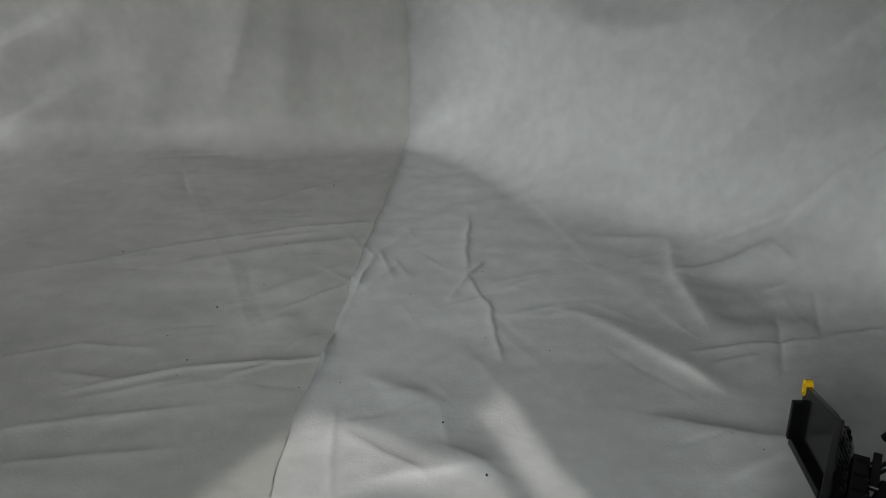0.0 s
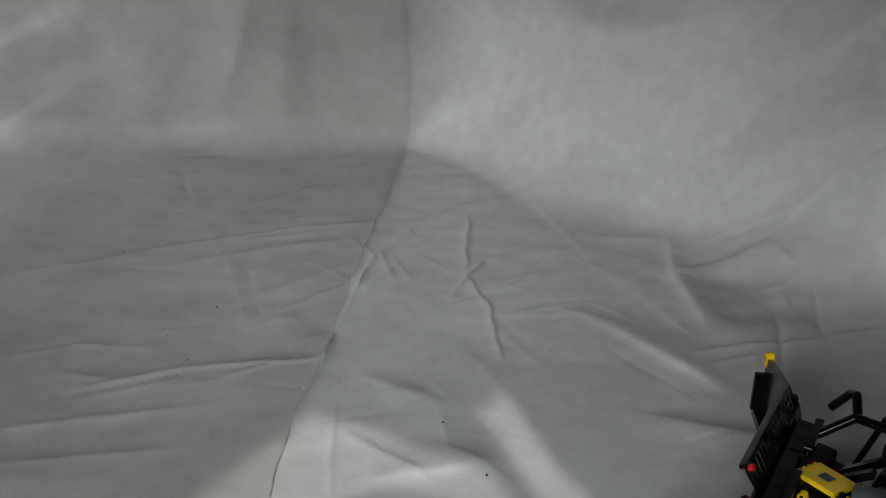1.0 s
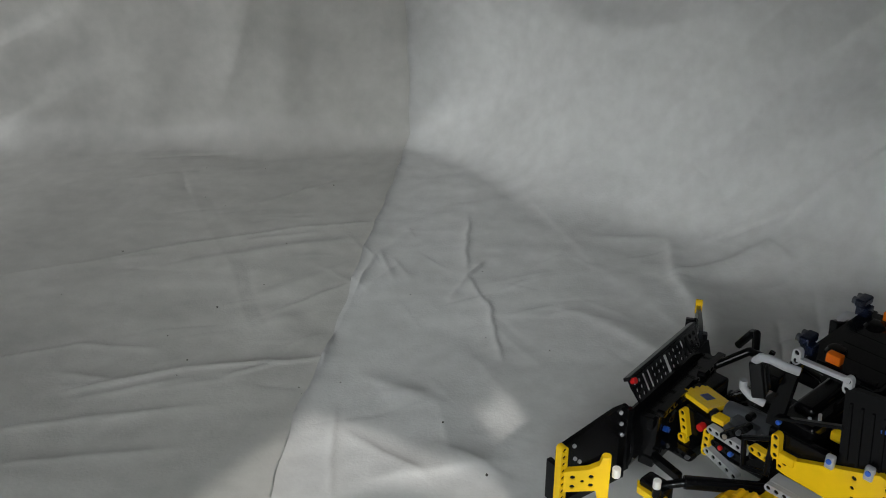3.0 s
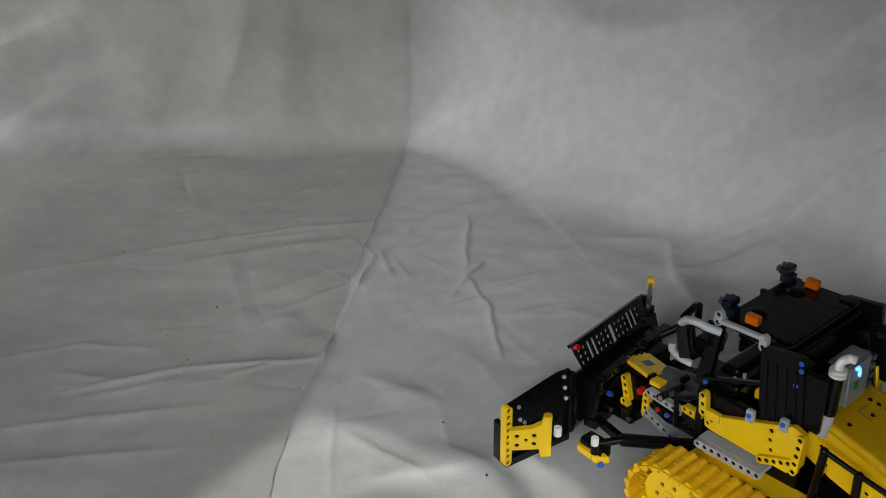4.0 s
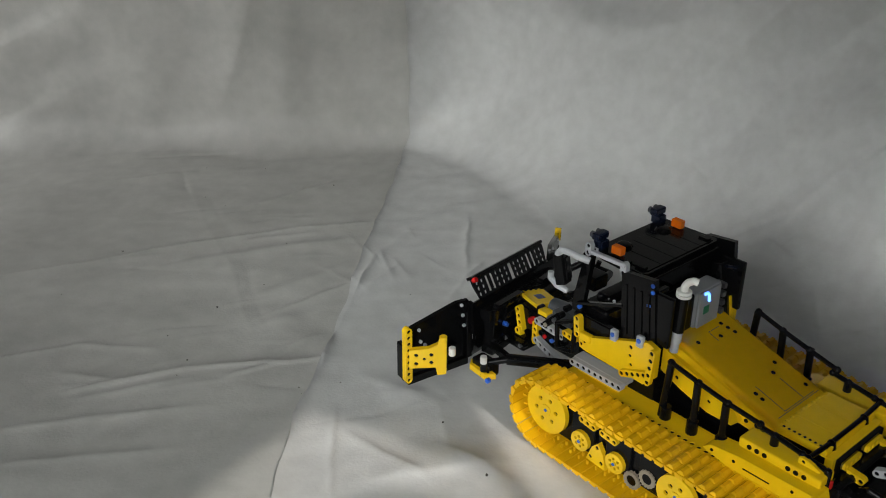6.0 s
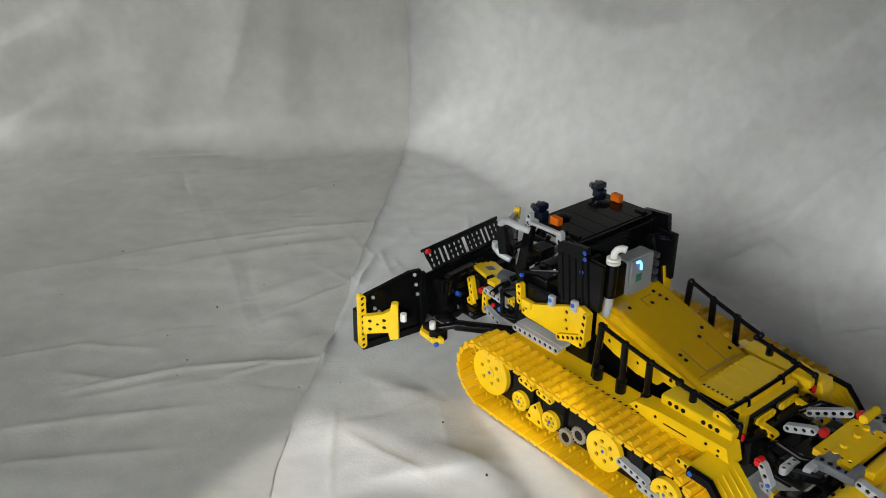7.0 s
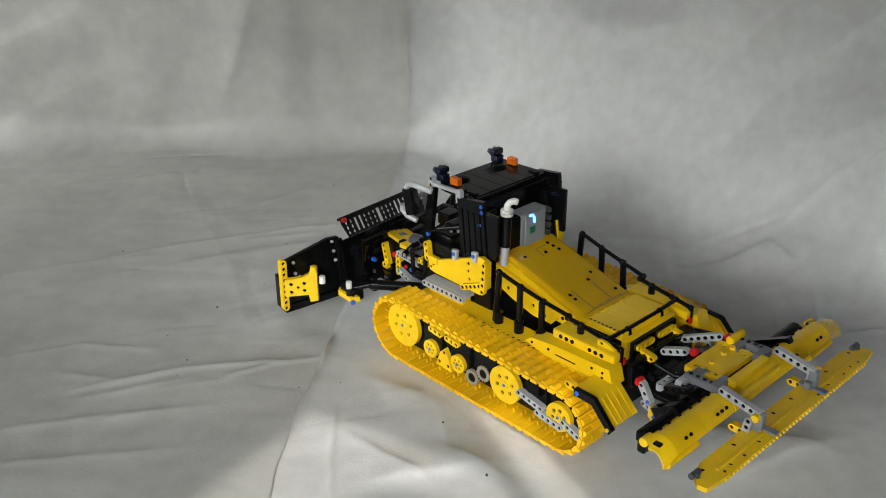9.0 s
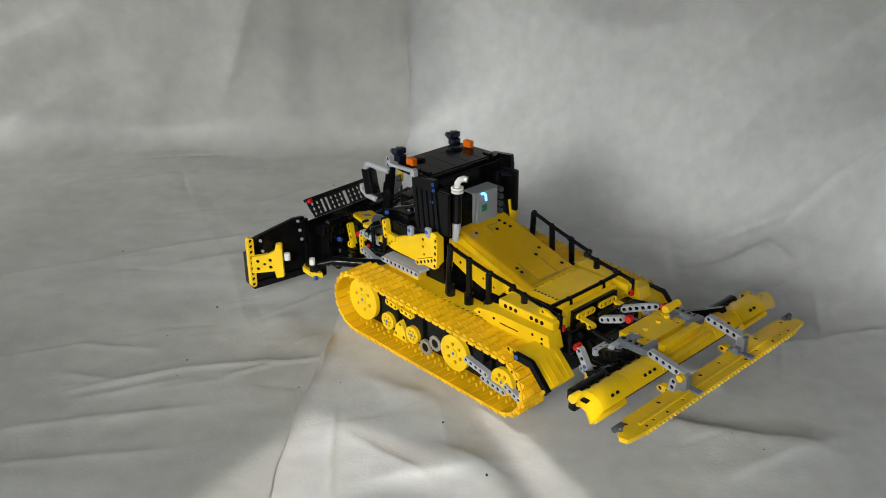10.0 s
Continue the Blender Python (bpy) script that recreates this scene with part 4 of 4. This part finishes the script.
# screen on top of the middle part, leaning forward
SCREEN = MID @ frame_of((0, 75, 8), (1, 0, 0), (0, 0.86, 0.51), (0, -0.51, 0.86))
slots = []
for i in range(15):
    u = 8 + i * 9.6
    if i in (2, 3, 11, 12):
        slots.append([(u - 3.0, 3), (u + 3.0, 3), (u + 3.0, 22), (u - 3.0, 22)])
    elif i == 7:
        slots.append([(u - 4.2, 2), (u + 4.2, 2), (u + 4.2, 22), (u - 4.2, 22)])
    else:
        slots += [circle(u, q, 2.8, 8) for q in (5, 12, 19)]
grille = part("grille", placed(slab(fresh(), [(4, 0), (0, 18), (0, 27), (150, 27), (150, 18), (146, 0)], slots, -1.2, 1.2, None, False), SCREEN), BLACK, blade, "black perforated screen above the blade")
part("grille_lip", placed(box(fresh(), -1, 151, 25, 29, -3, 5, 0.8), SCREEN), BLACK, grille)
part("red_pin", placed(cyl(fresh(), (2, 24, -7), (2, 24, -2), 3.2, 12), SCREEN), RED, grille, "red pin")

# push frame and linkage between blade and cab
pf = part("push_frame", box(box(box(fresh(), 130, 250, -16, 16, 44, 66, 3), 216, 250, -60, 60, 44, 62, 3), 236, 256, -30, 40, 50, 96, 3), BLACK, groomer)
for sg, ex_ in ((1, 0), (-1, 44)):
    rm = part("ram", cyl(cyl(fresh(), (126, sg * 66, 73), (180, sg * 124, 80), 6.6, 16, None, 1), (178, sg * 122, 80), (196 + ex_ * 0.5, sg * 140, 74), 4), BLACK, groomer, "black ram of the blade")
    part("rod_end", cyl(fresh(), (192, sg * 147, 62), (192, sg * 147, 78), 4.6, 12), BLACK, rm)
    part("bush", cyl(fresh(), (193, sg * 147, 78), (193, sg * 147, 87), 3.8, 14, None, 0.6), WHITE, rm, "white bush")
    part("lug", slab(fresh(), [(178, sg * 142), (186, sg * 152), (212, sg * 150), (218, sg * 142), (206, sg * 138)], [circle(186, sg * 146, 2.2)], 62, 69, top(0)), YELLOW, rm)
    part("joint_block", box(fresh(), 186, 214, sg * 128, sg * 146, 58, 76, 3), BLACK, rm)
    part("pin", cyl(fresh(), (180, sg * 150, 64), (180, sg * 154, 64), 3, 10), BLUE, rm, "blue pin")
hp = part("hood_plate", slab(fresh(), [(-20, -15), (20, -15), (20, 15), (-20, 15)], [], -2.5, 2.5, pose(226, 26, 101, 4, 6, -18)), YELLOW, groomer, "flat yellow cover plate over the linkage")
part("emblem", box(fresh(), -6, 6, -5, 5, 2.4, 3.0, 0.2, pose(226, 26, 101, 4, 6, -18)), DARK_GREY, hp)
for i in range(4):
    part("stud_row", cyl(fresh(), pose(226, 26, 101, 4, 6, -18) @ Vector((19, -11 + i * 7, 0)), pose(226, 26, 101, 4, 6, -18) @ Vector((23, -11 + i * 7, 0)), 2.6, 10), YELLOW, hp)
lk = part("linkage", box(box(box(fresh(), 128, 198, -54, 50, 62, 92, 4), 206, 240, 12, 46, 66, 96, 3), 150, 206, 8, 44, 70, 100, 3), BLACK, groomer)
part("red_bush", cyl(fresh(), (214, 46, 86), (214, 54, 86), 4, 16, None, 1), RED, lk, "red bush")
part("yellow_arm", beam(fresh(), (236, 49, 92), (230, 49, 68), (0, 1, 0)), YELLOW, lk)
part("yellow_arm", beam(fresh(), (204, 52, 88), (204, 52, 64), (0, 1, 0)), YELLOW, lk)
part("yellow_arm", beam(fresh(), (232, 52, 66), (224, 54, 52), (0, 1, 0)), YELLOW, lk)
part("grey_arm", beam(fresh(), (200, 54, 94), (160, 56, 92), (0, 1, 0)), GREY, lk, "light grey perforated beam")
part("grey_arm", beam(fresh(), (200, 54, 68), (166, 58, 60), (0, 1, 0)), GREY, lk, "light grey perforated beam")
part("motor", box(cyl(cyl(fresh(), (200, 30, 104), (150, 30, 110), 10, 16, None, 1), (184, 44, 100), (184, 52, 100), 6), 158, 186, 16, 48, 98, 112, 2), DARK_GREY, lk)
part("yellow_tip", beam(fresh(), (150, 62, 104), (134, 64, 104), (0, 1, 0)), YELLOW, lk)
wf = part("side_window_frame", rod(fresh(), [(128, 74, 134), (128, 76, 96), (152, 74, 88), (156, 72, 118), (128, 74, 134)], 2.8), BLACK, groomer, "black tubular frame beside the linkage")
cb = part("cross_linkage", rod(fresh(), [(262, -40, 94), (236, -60, 116), (190, -56, 121), (178, -30, 124)], 4.5), BLACK, groomer)
part("strut", rod(fresh(), [(210, -60, 128), (226, -50, 66)], 3), BLACK, cb)
part("block", box(fresh(), 174, 196, -34, -10, 118, 136, 2), BLACK, cb)
part("hook", rod(fresh(), [(270, -96, 92), (256, -98, 114), (248, -92, 119), (240, -80, 106)], 4.4), BLACK, cb)

# small pieces of the linkage: beams, bushes and pins between blade and cab
for a, b, ax in (((246, 60, 70), (246, 28, 70), (1, 0, 0)), ((246, 60, 84), (246, 20, 84), (1, 0, 0)), ((240, 64, 58), (212, 64, 58), (0, 1, 0)),
                 ((196, 50, 78), (164, 52, 78), (0, 1, 0)), ((236, 90, 56), (204, 96, 56), (0, 0, 1)), ((182, 60, 100), (160, 62, 122), (0, 1, 0)),
                 ((228, 10, 88), (196, 6, 112), (0, 1, 0)), ((222, -14, 88), (190, -18, 116), (0, 1, 0))):
    part("link_beam", beam(fresh(), a, b, ax), BLACK, lk)
for x, y, z, mat, lab in ((238, 68, 58, DARK_GREY, "grey pin"), (214, 68, 58, DARK_GREY, "grey pin"), (176, 56, 78, BLUE, "blue pin"), (188, 55, 78, RED, "red pin"), (166, 66, 114, DARK_GREY, "grey pin"), (180, 64, 101, TAN, "tan pin")):
    part("pin", cyl(fresh(), (x, y - 5, z), (x, y + 1.6, z), 2.5, 12, None, 0.4), mat, lk, lab)
for x, y, z in ((206, 44, 104), (150, 60, 96), (244, 44, 98), (170, 40, 118)):
    part("bush", cyl(fresh(), (x, y - 4, z), (x, y + 4, z), 4.0, 14, None, 0.6), BLACK, lk)
part("yellow_block", box(fresh(), 190, 204, 40, 52, 100, 106, 1), YELLOW, lk)
# perforated beams on the back of the blade
for u0, u1, q in ((6, 54, 72), (100, 150, 72), (8, 48, 28), (104, 144, 28)):
    part("blade_beam", placed(beam(fresh(), (u0, q, -15), (u1, q, -15), (0, 0, 1)), MID), BLACK, blade)
# steering wheel and screen in the cab
part("steering_wheel", rod(fresh(), [Vector((104, 2, 156)) + Vector((-5 * math.sin(a * math.pi / 5), 11 * math.cos(a * math.pi / 5), 8 * math.sin(a * math.pi / 5))) for a in range(11)], 1.5), BLACK, groomer)
# more small pieces round the coupling
for a, b, ax, mat in (((-176, 46, 84), (-200, 46, 72), (0, 1, 0), BLACK), ((-214, 34, 84), (-214, 60, 84), (0, 0, 1), GREY), ((-206, -10, 92), (-230, -10, 98), (0, 1, 0), BLACK), ((-238, 62, 100), (-238, 40, 100), (1, 0, 0), GREY), ((-238, -62, 100), (-238, -40, 100), (1, 0, 0), GREY), ((-228, 66, 92), (-252, 66, 100), (0, 1, 0), BLACK)):
    part("coupling_beam", beam(fresh(), a, b, ax), mat, cp)
for x, y, z in ((-222, 79, 58), (-231, 79, 59), (-206, 68, 64)):
    part("pin", cyl(fresh(), (x, y - 4, z), (x, y + 0.4, z), 2.4, 10), BLUE, cp, "blue pin")
# row of black discs for shaded pin holes on the far cover edge and arm frames
for sg in (1, -1):
    for x in (-242, -250, -258, -266):
        part("pin", cyl(fresh(), (x, sg * 49, 109), (x, sg * 49, 112.6), 2.3, 10), BLACK, tl, "small black disc, dark as a pin hole")

# black discs for shaded pin holes along the edges of decks, cover and boxes
for i in range(9):
    part("pin", cyl(fresh(), (-106 - i * 5.4, 40.5, 112), (-106 - i * 5.4, 40.5, 113.1), 1.5, 8), BLACK, rd, "small black disc, dark as a pin hole")
for sg in (1, -1):
    for x, z in ((-66, 88), (-90, 89), (-164, 92), (-164, 86), (-150, 92)):
        part("pin", cyl(fresh(), (x, sg * 90, z), (x, sg * 93.5, z), 1.7, 8), BLACK, fin if sg < 0 else groomer, "small black disc, dark as a pin hole")
    for y in (44, 100, 134):
        part("pin", cyl(fresh(), (-336, sg * y, 83), (-336, sg * y, 84.5), 1.5, 8), BLACK, fb, "small black disc, dark as a pin hole")


# ---- movement ----
PATH = [
    (0.0, 0.5758, 0.5025, 0.0005, -0.16, -0.74, 142.93),
    (0.5, 0.5493, 0.5222, 0.0002, -0.15, -0.71, 140.90),
    (1.0, 0.5237, 0.5422, -0.0003, -0.05, -0.51, 137.98),
    (1.5, 0.4990, 0.5660, 0.0002, -0.01, -0.75, 136.46),
    (2.0, 0.4746, 0.5912, 0.0004, -0.04, -0.76, 134.72),
    (2.5, 0.4545, 0.6161, 0.0001, -0.18, -0.57, 132.37),
    (4.0, 0.3866, 0.7092, -0.0001, -0.56, 0.65, 130.84),
    (4.5, 0.3629, 0.7411, -0.0015, -0.63, 0.70, 131.45),
    (5.0, 0.3362, 0.7775, -0.0019, -0.46, 0.20, 131.76),
    (5.5, 0.3107, 0.8118, -0.0016, -0.01, -0.36, 131.51),
    (7.0, 0.2236, 0.9140, 0.0003, 0.31, -0.50, 130.02),
    (7.5, 0.2017, 0.9425, 0.0002, 0.33, -0.27, 132.11),
    (8.0, 0.1778, 0.9717, 0.0003, 0.43, 0.10, 133.52),
    (8.5, 0.1519, 0.9999, 0.0002, 0.48, 0.50, 134.13),
    (9.0, 0.1213, 1.0315, 0.0010, 0.61, 0.93, 133.82),
    (9.5, 0.0946, 1.0625, 0.0011, 0.71, 1.27, 133.43),
    (10.0, 0.0665, 1.0949, 0.0010, 0.87, 1.57, 133.03),
]


def motions():
    walk(groomer, [(t, pose(x, y, z, rx, ry, rz)) for t, x, y, z, rx, ry, rz in PATH])
    dist = [0.0]
    for a, b in zip(PATH, PATH[1:]):
        dist.append(dist[-1] + math.hypot(b[1] - a[1], b[2] - a[2]) * 1000)
    ts = [row[0] for row in PATH]
    steps = [i * 0.2 for i in range(51)]
    gone = [float(np.interp(t, ts, dist)) for t in steps]
    for link, start in LINKS:
        rows = []
        for t, g in zip(steps, gone):
            x, z, a = on_loop(start + g)
            rows.append((t, pose(x / 1000, 0, z / 1000, 0, a, 0)))
        walk(link, rows)
    for wheel, x, y, z, r in WHEELS:
        walk(wheel, [(t, pose(x / 1000, y / 1000, z / 1000, 0, math.degrees(g / r), 0)) for t, g in zip(steps, gone)])


motions()
